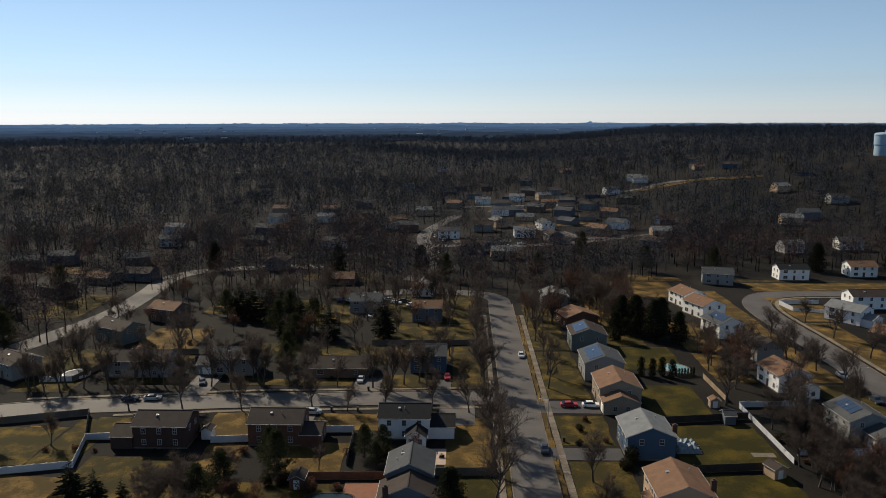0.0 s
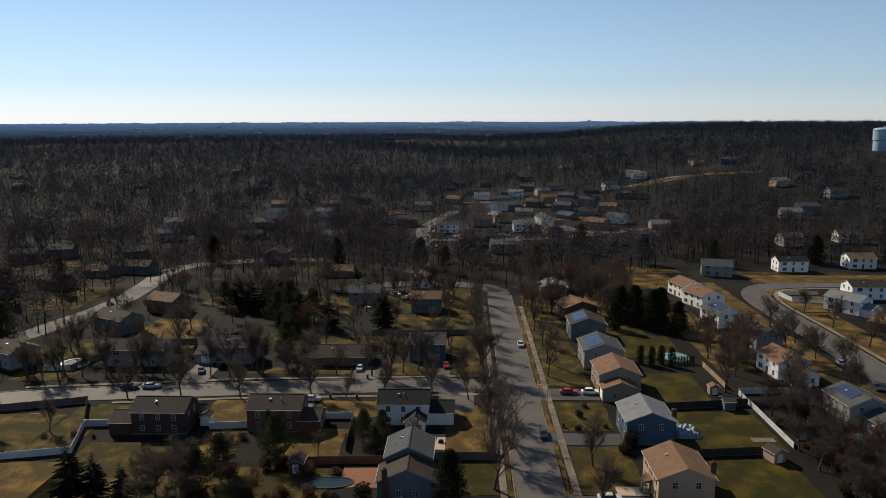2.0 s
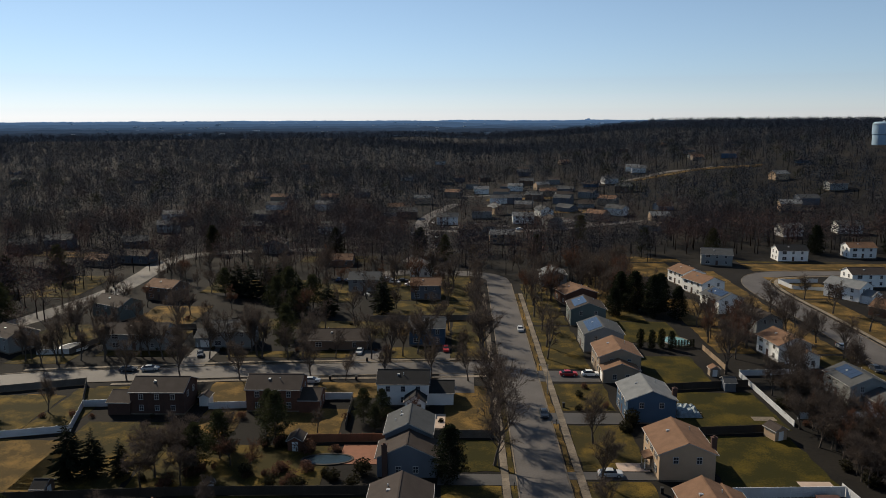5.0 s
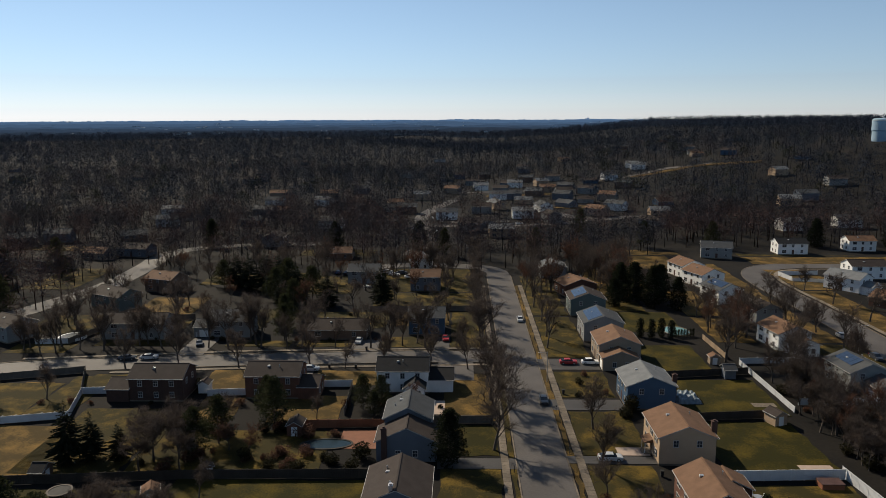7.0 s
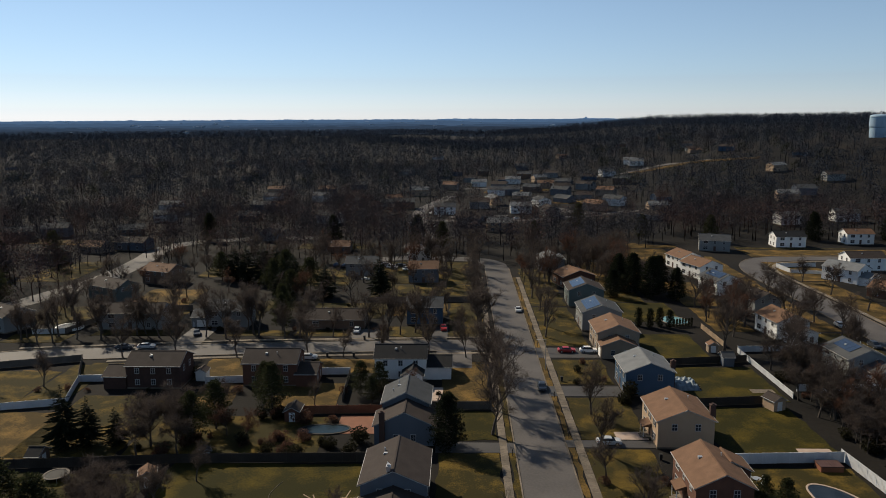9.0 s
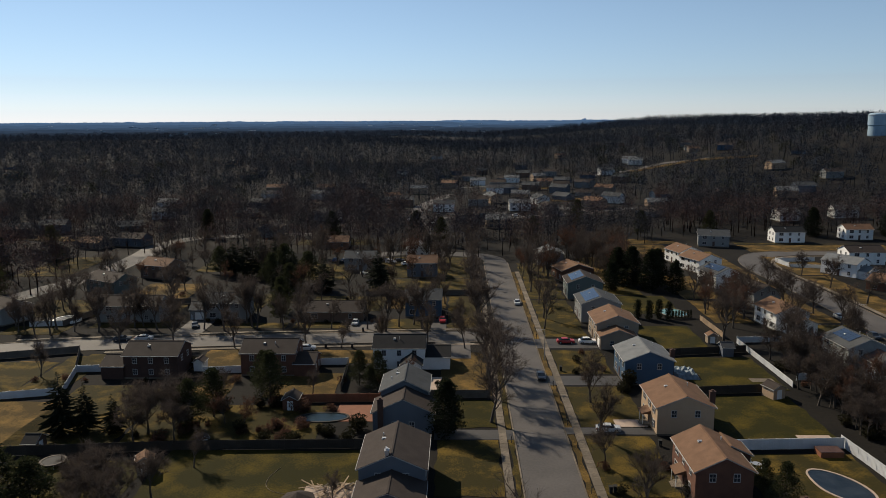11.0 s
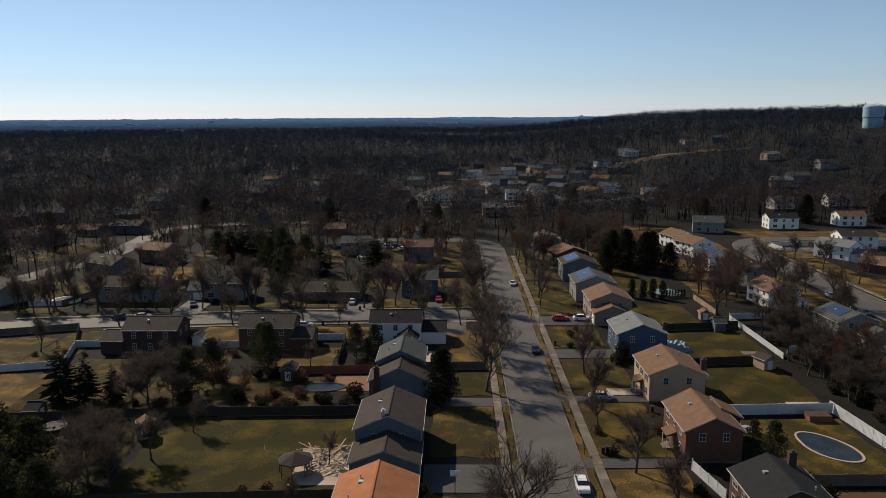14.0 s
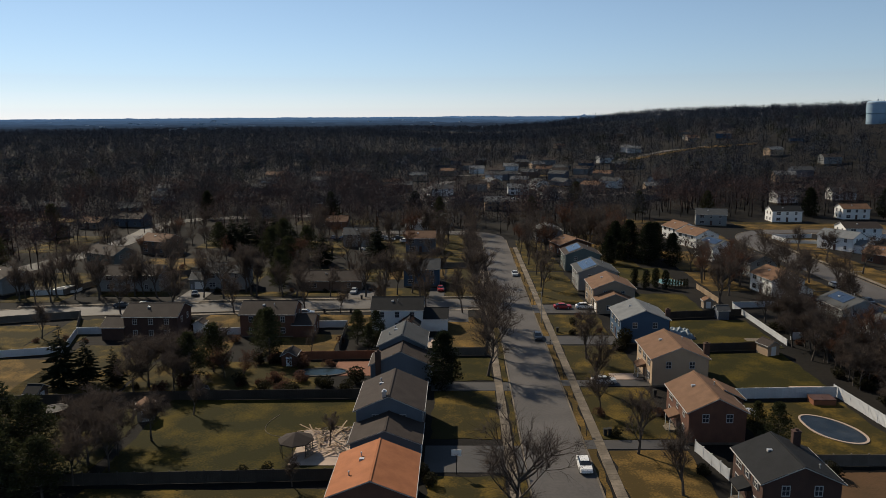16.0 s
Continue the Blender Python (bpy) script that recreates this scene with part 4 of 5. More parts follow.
# street trees
tree("big", 6.6, 77.5, 16.5, 1.3)
for y, h in ((131, 15), (143.5, 16), (156, 15), (168, 15), (193, 16), (203, 15), (214, 16), (226, 15), (238, 15), (251, 16), (263, 14), (276, 16), (292, 16), (308, 15)):
    tree("big" if y < 140 else "bare" if y < 200 else "slim", 5.6 + rng.uniform(-1.0, 1.0), y, h, 1.2)
for x, y, h in ((25.5, 124, 13), (24.2, 113, 9), (26.8, 141, 14), (27, 98, 11), (30, 86, 12), (23.5, 194, 13), (24.5, 205, 14), (25, 222, 14), (24, 238, 15), (25, 252, 15), (26, 268, 16), (28, 283, 15), (24, 300, 16), (31, 310, 16)):
    tree("bare" if y < 170 else "slim", x, y, h)
for x, y, h in ((-19.7, 188 + 3, 16), (-29.5, 176.5, 8), (1.6, 176.5, 11), (-85.4, 175.8, 11), (-56.5, 176.5, 12), (-78, 192, 12), (-105, 191, 10), (-55.6, 194, 13), (-94, 155, 10), (-107, 154, 9), (-113, 186, 11), (-120, 190, 11), (-88, 196, 12), (-16.5, 196, 12), (0.5, 197, 10), (-30.6, 145, 6), (-48, 192.5, 12), (-35, 194, 9), (-57.5, 196, 16), (-60, 199, 15), (-12.5, 198, 15), (-90, 195, 14), (-83, 193, 13), (-98, 190.5, 13), (-70, 193, 14), (-64, 192, 15), (-44, 192.6, 15), (-25, 193.4, 14), (-38.5, 177.5, 13), (-10, 193.6, 15), (-110, 188, 13), (-72, 177, 12), (-8, 178.5, 12), (-20, 179.2, 11)):
    tree("bare", x, y, h)
tree("pine", -50.5, 200, 11, 0.9), tree("pine", -53, 212, 11)
# gardens west
for x, y, h in ((-72.7, 124.5, 12), (-68.7, 125.5, 9.5), (-63.6, 125.5, 7.5)):
    tree("spruce", x, y, h, 1.1)
tree("yew", -2.3, 124.2 + 1.5, 10.6, 1.0)
for x, y, h in ((-57, 125, 11), (-53.0, 127, 11), (-60.5, 130, 10), (-55, 132, 11), (-51, 122, 9), (-58, 121, 9), (-48, 137, 10)):
    tree("dense", x, y, h, 1.1)
for x, y, h in ((-50, 127, 10), (-47.5, 133, 10), (-38.5, 141, 11), (-41.5, 147, 9)):
    tree("pine", x, y, h)
for x, y, h in ((-44.5, 130, 7), (-40, 127, 6.5)):
    tree("red", x, y, h, 1.2)
for x, y, h in ((-21.5, 150.5, 8), (-17.5, 151.5, 7.5), (-18.5, 146.5, 6)):
    tree("pine", x, y, h)
tree("red", -11.2, 150.5, 7.0, 0.8)
for x, y, h in ((-60, 93, 11), (-66, 94, 13), (-70, 88, 13), (-62, 86, 12), (-74, 92, 13), (-58, 80, 12), (-66, 80, 12), (-54, 84, 9)):
    tree("pine", x, y, h, 1.25)
for x, y, h in ((-54, 102, 9.5), (-50, 97, 9.5), (-56, 98, 10), (-47, 102, 9), (-49, 92, 9), (-52, 88, 9), (-57, 104, 9), (-53, 94, 10)):
    tree("dense", x, y, h, 1.1)
tree("bare", -22, 88, 6), tree("bare", -19, 100, 6), tree("bare", -44, 112, 7)
# conifer belt beyond the side street
for x, y, h in ((-84, 266, 13), (-78, 262, 14), (-72, 262, 15), (-66, 258, 15), (-61, 252, 14), (-57, 246, 13), (-52, 248, 12), (-88, 264, 11), (-60, 238, 11), (-55, 232, 11), (-27, 240, 14), (-148, 224, 13), (-155, 235, 12), (-45, 238, 12), (-64, 246, 12)):
    tree("pine" if (x * 7) % 3 else "spruce", x, y, h, 1.2)
rb = random.Random(23)
for x, y, h in ((-165, 290, 15), (-176, 272, 14), (-122, 352, 14), (-20, 346, 14), (34, 332, 13), (62, 382, 15), (-152, 214, 12), (-8, 330, 13), (120, 350, 13), (170, 352, 14), (205, 350, 14), (-60, 345, 14), (88, 352, 13)):
    tree("pine" if h % 2 else "yew", x, y, h, 0.95)
for k in range(16):
    tree("slim", rb.uniform(-128, -78), rb.choice((rb.uniform(209, 228), rb.uniform(192, 198))), rb.uniform(9, 14), 1.1)
for k in range(10):
    tree("slim", rb.uniform(-48, -3), rb.choice((rb.uniform(216, 230), rb.uniform(240, 256))), rb.uniform(9, 15), 1.1)
for k in range(34):
    tree(rb.choice(("brown", "bush", "brown")), rb.uniform(-60, -25), rb.choice((rb.uniform(121, 129), rb.uniform(136, 139.5))), rb.uniform(0.9, 2.4), rb.uniform(0.9, 1.5))
for k in range(30):
    tree(rb.choice(("brown", "bush")), rb.uniform(-105, -2), rb.choice((rb.uniform(199.5, 201), rb.uniform(151, 153), rb.uniform(214, 232))), rb.uniform(0.8, 1.8), 1.1)
for k in range(26):
    tree(rb.choice(("brown", "brown", "bush")), rb.uniform(72, 86), rb.uniform(104, 168), rb.uniform(1.2, 2.6), rb.uniform(1.0, 1.6))
# gardens east
tree("big", 68.3, 183.0, 17, 1.15), tree("red", 75, 195, 13)
for x, y, h in ((72, 140, 10), (75, 147, 11), (78, 152, 11), (72, 149, 9), (82, 148, 10), (74, 133, 9), (79, 138, 9), (86, 143, 9), (73, 126, 10), (77, 120, 9), (72, 110, 12), (76, 160, 11), (74, 168, 11), (80, 164, 10), (101, 160, 10), (100, 182, 10), (104, 210, 11), (76, 206, 10), (78, 226, 11), (97, 214, 14), (103, 240, 13), (105, 226, 12), (124, 262, 11), (125, 243, 12), (126, 222, 13), (96, 203, 13), (105, 196, 14), (83, 214, 13), (88, 222, 14), (85, 184, 13), (97, 176, 14), (81, 176, 12)):
    tree("bare", x, y, h, 1.1)
for k in range(26):
    tree("dense", 72 + (k * 7.3) % 10, 104 + (k * 11.7) % 62, 5 + (k * 1.7) % 4, 1.1)
for x, y, h in ((64, 240, 14), (59, 246, 14), (55, 250, 13), (68, 247, 13), (51, 240, 10), (71, 236, 11)):
    tree("yew", x, y, h, 0.95)
for x in (51.5, 54.5, 57.5, 60):
    tree("cypress", x, 203.5 + (x % 2), 5.4 + x % 3 * 0.5, 1.25)
for k in range(7):
    tree("cypress", 61.5 + k * 0.9, 204.6 + k * 0.2, 2.4, 1.0)
tree("pine", 48.5, 101, 7, 1.0), tree("pine", 47, 105, 5.5, 1.0)
tree("bush", 36.5, 149.6, 3.6, 0.8), tree("bush", 35.0, 147.0, 2.6), tree("bush", 52, 91, 2.0)
for x, y, h in ((28, 166, 1.6), (26.5, 158.5, 1.5), (33, 160, 1.3), (30, 172, 1.4), (25, 104, 1.5), (24.0, 112, 1.4), (35, 104, 1.8), (33.8, 112, 1.4), (-4.3, 90.5, 1.8), (-3.5, 88.5, 1.6), (-30, 91.3, 1.5), (-26.5, 91.6, 1.5), (34.6, 92, 1.8), (34, 82, 1.6), (-20, 122, 2.2), (-24, 125, 2.4), (-18.5, 127, 3.0), (-35, 122, 2.0), (-29, 121.5, 2.0), (-78, 159, 3.2), (-61.5, 163, 2.6), (-52, 139, 2.4)):
    tree("bush" if h > 1.45 else "brown", x, y, h)


# ---- woods ----
def woods(name, places, label, slivers=46, width=0.16, material=WOODS, lo=10, hi=16, puff=0, tuft=0.5, lump_n=14):
    """Many leafless trees as one mass: each a thin trunk, a fan of tapering branches and a haze of twig tufts."""
    r = np.random.RandomState(len(places))
    temps = []
    for k in range(10):
        v, f = [], []
        for j in range(3):
            a = j * 2.1
            v.append((0.014 * math.cos(a), 0.014 * math.sin(a), 0))
        v.append((0, 0, 0.75))
        f += [(0, 1, 3), (1, 2, 3), (2, 0, 3)]
        lean, rad = r.uniform(-0.06, 0.06, 2), r.uniform(0.3, 0.42)
        for s in range(slivers):
            z = r.uniform(0.22, 0.55)
            a, el = r.uniform(0, 6.283), r.uniform(0.1, 1.35)
            d = np.array((math.cos(a) * math.cos(el), math.sin(a) * math.cos(el), math.sin(el)))
            t = r.uniform(0, 0.5)
            p = np.array((0, 0, z)) + d * t * rad
            w = np.cross(d, r.normal(size=3))
            w = w / np.linalg.norm(w) * width / 14 * r.uniform(0.5, 1.2)
            b = len(v)
            v += [tuple(p - w), tuple(p + w), tuple(p + d * rad * r.uniform(0.5, 1.1))]
            f.append((b, b + 1, b + 2))
        # a domed crown: tufts thickest towards the rim, in uneven boughs with gaps between them
        boughs = [(np.array((math.cos(g * 2.4) * math.sqrt(1 - q * q), math.sin(g * 2.4) * math.sqrt(1 - q * q), q)), r.uniform(0.75, 1.08)) for g, q in enumerate(np.linspace(-0.55, 0.98, lump_n))]
        for s in range(puff):
            axis, reach = boughs[r.randint(lump_n)]
            d = axis + r.normal(size=3) * 0.26
            d = d / np.linalg.norm(d) * reach * r.uniform(0.25, 1.0) ** 0.55
            p = np.array((d[0] * rad + lean[0], d[1] * rad + lean[1], 0.62 + d[2] * 0.36))
            b = len(v)
            e1, e2 = r.normal(size=3), r.normal(size=3) * 0.55 + d
            e1, e2 = e1 / np.linalg.norm(e1) * tuft / 15 * r.uniform(0.2, 0.5), e2 / np.linalg.norm(e2) * tuft / 15 * r.uniform(1.3, 2.8)
            v += [tuple(p - e1), tuple(p + e1), tuple(p + e2)]
            f.append((b, b + 1, b + 2))
        v, f = np.array(v), np.array(f)
        out = (v - (0, 0, 0.5)) * (1, 1, 0.2)
        out /= np.linalg.norm(out, axis=1)[:, None] + 1e-6
        tri = np.cross(v[f[:, 1]] - v[f[:, 0]], v[f[:, 2]] - v[f[:, 0]])
        turn = (tri * out[f[:, 0]]).sum(1) < 0
        f[turn] = f[turn][:, ::-1]
        temps.append((v, f, out))
    VV, FF, NN, n = [], [], [], 0
    for x, y in places:
        v, f, out = temps[r.randint(10)]
        a, h = r.uniform(0, 6.283), r.uniform(lo, hi)
        ca, sa = math.cos(a) * h, math.sin(a) * h
        w = np.empty_like(v)
        w[:, 0], w[:, 1], w[:, 2] = x + v[:, 0] * ca - v[:, 1] * sa, y + v[:, 0] * sa + v[:, 1] * ca, H(x, y) + v[:, 2] * h - 0.3
        q = out.copy()
        q[:, 0], q[:, 1] = (out[:, 0] * ca - out[:, 1] * sa) / h, (out[:, 0] * sa + out[:, 1] * ca) / h
        VV.append(w), FF.append(f + n), NN.append(q)
        n += len(v)
    V, F = np.concatenate(VV), np.concatenate(FF)
    me = bpy.data.meshes.new(name)
    me.vertices.add(len(V)), me.vertices.foreach_set("co", V.ravel())
    me.loops.add(F.size), me.loops.foreach_set("vertex_index", F.ravel())
    me.polygons.add(len(F)), me.polygons.foreach_set("loop_start", np.arange(len(F)) * 3)
    me.update(calc_edges=True)
    # twigs shade softly, as the rounded mass of a crown does
    me.normals_split_custom_set_from_vertices(np.concatenate(NN))
    me.materials.append(material)
    return tagged(new(name, me), label, "woods", kind="stuff")


# far houses in the valley and among the trees
FAR = [("white", "grey"), ("grey", "umber"), ("cream", "lightgrey"), ("slate", "grey"), ("tan", "brown"), ("white", "lightgrey"), ("grey", "umber"), ("blue", "umber"), ("brown", "grey")]
FARLABEL = "distant two-storey house with pale siding"


def far_house(k, x, y, rot, w=9.0, d=13.0, eave=5.0):
    wall, roof = FAR[k % len(FAR)]
    house(x, y, w, d, eave, 2.0, wall, roof, FARLABEL if eave > 4 else "distant low house among leafless trees", rot=rot, detail=0 if y < 460 else -1, vents=(), group="distant houses")


for k, (x, y, rot) in enumerate(((-9, 452, 90), (13, 480, 90), (24, 500, 20), (39, 560, 90), (-7, 612, 70), (17, 645, 90), (33, 612, 80), (68, 815, 80), (57, 575, 70), (54, 484, 15), (54, 438, 10))):
    far_house(k, x, y, rot)
for k, (x, y, rot) in enumerate(((88, 622, 70), (105, 528, 60), (164, 690, 80), (234, 750, 80), (252, 705, 60), (-36, 480, 90), (-46, 490, 90), (5, 404, 90), (21, 384, 90), (-14, 752, 90))):
    far_house(k + 3, x, y, rot, eave=3.2 if k % 3 == 0 else 5.0)
for k, (x, y, rot) in enumerate(((98, 572, 50), (-124, 428, 90), (-126, 466, 80), (-141, 565, 90), (-186, 467, 90), (-213, 784, 90), (-3, 785, 90), (62, 705, 80), (101, 480, 50), (110, 422, 40), (209, 472, 80), (226, 486, 90), (-102, 566, 90))):
    far_house(k + 1, x, y, rot, eave=3.2 if k % 4 == 1 else 5.0)
for k, (x, y, rot) in enumerate(((45, 530, 80), (75, 545, 60), (70, 600, 85), (48, 660, 80), (85, 690, 80), (112, 640, 75), (130, 590, 60), (28, 560, 85), (10, 700, 90), (-30, 560, 90), (72, 505, 40), (85, 460, 45), (38, 455, 90))):
    far_house(k + 2, x, y, rot, eave=3.2 if k % 5 == 0 else 5.0)
for k, (x, y) in enumerate(((-173, 447), (-171, 420), (-132, 517), (-119, 478), (-217, 353), (-206, 367), (-526, 855), (-441, 720), (-199, 687), (-196, 716), (-98, 520), (-74, 413), (-47, 520), (24, 773), (67, 790), (42, 680), (71, 658), (79, 570), (88, 520), (162, 706), (129, 647), (229, 727), (208, 960), (191, 1024), (135, 494), (120, 446), (242, 798), (13, 424), (177, 398), (211, 404), (-164, 323), (-165, 362), (-83, 606), (-149, 888), (-283, 918), (-217, 1014), (-324, 733), (-61, 813), (-29, 997), (117, 853), (271, 994), (315, 871), (286, 629), (245, 576), (264, 526))):
    far_house(k * 4 + 1, x, y, 90 + (k * 37) % 50 - 25, 8.6, 11.0 + k % 3, eave=3.2 if k % 3 == 0 else 5.0)
ribbon("clearing", [(150, 648), (179, 655), (207, 662), (225, 656), (258, 641)], 10.0, 0.3, LAWN["tan"], "dry tan cleared strip on the hillside", "field", h=0.6)
VALLEY_LINES = [
    ([(0, 618), (24, 625), (57, 620), (87, 626)], 9.0, ASPHALT, "far pale street between the valley houses", "road"),
    ([(61, 475), (73, 450), (93, 445)], 9.0, ASPHALT, "far pale street between the valley houses", "road"),
    ([(111, 656), (130, 653), (155, 656), (184, 671), (206, 664), (224, 664)], 9.0, ASPHALT, "far pale street along the hillside", "road"),
    ([(-6, 437), (14, 443), (29, 441)], 8.0, ASPHALT, "far pale street between the valley houses", "road"),
    ([(-212, 351), (-196, 348), (-178, 346)], 12.0, LAWN["tan"], "dry tan yard among leafless trees", "field"),
    ([(20, 590), (45, 588), (75, 592)], 16.0, LAWN["tan"], "dry tan yards of the valley houses", "field"),
    ([(40, 500), (62, 505), (85, 500)], 16.0, LAWN["tan"], "dry tan yards of the valley houses", "field"),
]
for _pts, _w, _m, _label, _cat in VALLEY_LINES:
    ribbon("road" if _cat == "road" else "clearing", _pts, _w, 0.25, _m, _label, _cat, h=0.6)
ROADS = [((165, 643), 15), ((185, 645), 17), ((205, 650), 17), ((225, 645), 17), ((250, 632), 17), ((190, 628), 14), ((220, 628), 14), ((-17, 373), 11), ((-22, 420), 11), ((-24, 475), 11), ((10, 424), 9), ((30, 424), 9), ((50, 430), 8), ((-135, 300), 8), ((-118, 345), 9), ((-143, 258), 9), ((-90, 355), 8), ((14, 330), 8), ((12, 365), 8), ((10, 400), 8), ((-20, 395), 9), ((-23, 450), 9)] + [((382.5 * k, 690 * k), 15) for k in (0.99, 0.97, 0.95, 0.93, 0.91)]
ROADS += [((x, y - 9), 13) for line in VALLEY_LINES for a, b in zip(line[0], line[0][1:]) for x, y in (a, ((a[0] + b[0]) / 2, (a[1] + b[1]) / 2), b)]
CLEAR = [(o.matrix_basis.translation.x, o.matrix_basis.translation.y, 9.0) for o in scene.objects if o.name.startswith("house")]


def open_ground(x, y):
    """Where no wood stands: streets, gardens and the housing in the valley."""
    if y < 330 and -135 < x < 122 and not (y > 297 and x < 60):
        return True
    if 95 < x < 200 and 195 < y < 350:
        return True
    for (cx, cy), r in ROADS:
        if (x - cx) ** 2 + (y - cy) ** 2 < r * r:
            return True
    return any((x - cx) ** 2 + (y + (5 if cy < 400 else 9) - cy) ** 2 < (121 if cy < 400 else 110) for cx, cy, r in CLEAR)


def valley(x, y):
    """1 in the thinly wooded housing of the valley, 0 in the woods."""
    return max(0.0, 1 - (((x - 45) / 95) ** 2 + ((y - 540) / 190) ** 2)) ** 0.4


def scatter(r0, r1, step, half=42.0, skip=0.0):
    """Jittered places in a wide fan ahead, spaced by step metres, thinner where the ground is open."""
    r = np.random.RandomState(int(r0))
    got = []
    for yy in np.arange(0, r1, step):
        for xx in np.arange(-r1, r1, step):
            x, y = xx + r.uniform(-0.45, 0.45) * step, yy + r.uniform(-0.45, 0.45) * step
            d = math.hypot(x, y)
            if not (r0 <= d < r1 and abs(math.degrees(math.atan2(x, y))) < half):
                continue
            thin = skip + 0.25 * (noise.noise((x * 0.012, y * 0.012, 3)) > 0.25) + 0.3 * valley(x, y)
            if r.uniform() > thin and not open_ground(x, y):
                got.append((x, y))
    return got


def mixed_woods(places, tones, label, **kw):
    """Split the places by chance and by stand among several tones of wood."""
    r = np.random.RandomState(len(places))
    sets = [[] for _ in tones]
    for x, y in places:
        k = int((noise.noise((x * 0.02, y * 0.02, 9)) * 0.9 + 0.5 + r.uniform(-0.45, 0.45)) * len(tones))
        sets[min(max(k, 0), len(tones) - 1)].append((x, y))
    for m, p in zip(tones, sets):
        if p:
            woods("woods", p, label, material=m, **kw)


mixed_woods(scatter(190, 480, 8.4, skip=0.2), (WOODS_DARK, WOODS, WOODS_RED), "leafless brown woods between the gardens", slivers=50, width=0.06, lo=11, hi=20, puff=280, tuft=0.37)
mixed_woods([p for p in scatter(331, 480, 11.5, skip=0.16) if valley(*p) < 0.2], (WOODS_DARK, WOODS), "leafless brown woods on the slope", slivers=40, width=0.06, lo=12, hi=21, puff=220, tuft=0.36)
# from here outwards the tones turn bluer, standing in for distance haze
mixed_woods(scatter(480, 900, 10.0, 36, 0.1), (WOODS_HAZE_DARK, WOODS_DARK, WOODS_HAZE, WOODS_HAZE_DARK, WOODS), "leafless haze-tinted woods beyond the houses", slivers=10, width=0.09, lo=10, hi=21, puff=140, tuft=0.5)
mixed_woods(scatter(482, 899, 37, 36, 0.3), (WOODS_EVERGREEN,), "dark evergreen crowns among the leafless woods", slivers=2, width=0.1, lo=10, hi=19, puff=240, tuft=0.6)
mixed_woods(scatter(900, 1700, 13.5, 34, 0.05), (WOODS_HAZE_DARK, WOODS_HAZE), "far leafless woods with haze-blue tint", slivers=2, width=0.15, lo=12, hi=22, puff=72, tuft=0.75)
mixed_woods(scatter(1700, 2600, 23, 34), (WOODS_HAZE_DARK, WOODS_HAZE), "farthest leafless woods with haze-blue tint", slivers=1, width=0.3, lo=13, hi=21, puff=46, tuft=1.2)

# hazy distance: a rolling far canopy out to the horizon
angles = [radians(-70 + 0.4 * k) for k in range(351)]
na = len(angles)
RINGS = (2300, 2560, 2850, 3180, 3550, 3960, 4370, 4820)
for ring_no, (r0, r1) in enumerate(zip(RINGS, RINGS[1:])):
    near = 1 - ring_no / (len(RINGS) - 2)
    # haze is added as blue emission, stronger on each farther ring
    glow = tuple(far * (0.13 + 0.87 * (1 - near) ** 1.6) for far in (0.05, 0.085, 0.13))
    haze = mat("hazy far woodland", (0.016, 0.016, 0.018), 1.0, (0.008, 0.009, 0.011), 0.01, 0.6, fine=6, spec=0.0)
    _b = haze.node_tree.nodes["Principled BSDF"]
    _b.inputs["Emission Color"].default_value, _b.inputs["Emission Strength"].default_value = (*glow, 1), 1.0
    radii = [r0 + (r1 - r0) * k / 24 for k in range(25)]
    verts = []
    for k, r in enumerate(radii):
        for a in angles:
            x, y = r * math.sin(a), r * math.cos(a)
            z = H(x, y) + 12 * smooth((r - 2300) / 300) + 9 * smooth((r - 3600) / 900) + 6 * noise.noise((x * 0.02, y * 0.02, 0)) + 5 * noise.noise((x * 0.003, y * 0.003, 7)) + (-14.0 if k == 24 and r1 > 4800 else 0.0)
            verts.append((x, y, z))
    faces = [(j * na + i, j * na + i + 1, (j + 1) * na + i + 1, (j + 1) * na + i) for j in range(24) for i in range(na - 1)]
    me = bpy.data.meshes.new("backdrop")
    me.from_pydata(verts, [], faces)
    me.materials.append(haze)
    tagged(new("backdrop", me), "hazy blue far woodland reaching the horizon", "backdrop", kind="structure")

# pale roofs of the far town
rt = random.Random(8)
# pale cladding dulled and blued, distance haze put into its colour
HAZED_PALE = mat("far pale cladding", (0.3, 0.36, 0.42), 0.8, (0.2, 0.25, 0.3), 0.05, 0.6)
for k in range(90):
    a, r = radians(rt.uniform(-31, 2) if k < 78 else rt.uniform(2, 12)), rt.uniform(2400, 4700)
    x, y = r * math.sin(a), r * math.cos(a)
    w, d, h = rt.uniform(7, 28), rt.uniform(8, 16), rt.uniform(3, 6)
    root = tagged(new("warehouse"), "distant pale flat-roofed warehouse above the trees", "building", "far town buildings")
    bm = bmesh.new()
    box(bm, -w / 2, w / 2, -d / 2, d / 2, -14, h)
    part("wall", bm, HAZED_PALE, root)
    bm = bmesh.new()
    box(bm, -w / 2 - 0.5, w / 2 + 0.5, -d / 2 - 0.5, d / 2 + 0.5, h, h + 0.8)
    part("roof", bm, HAZED_PALE, root)
    root.matrix_basis = pose(x, y, H(x, y) + 9 + 9 * smooth((r - 3600) / 900), 0, 0, rt.uniform(-20, 20))

# the towers reuse the outermost ring's glowing haze colour
root = tagged(new("tower_block"), "hazy distant group of tower blocks on the horizon", "tower block")
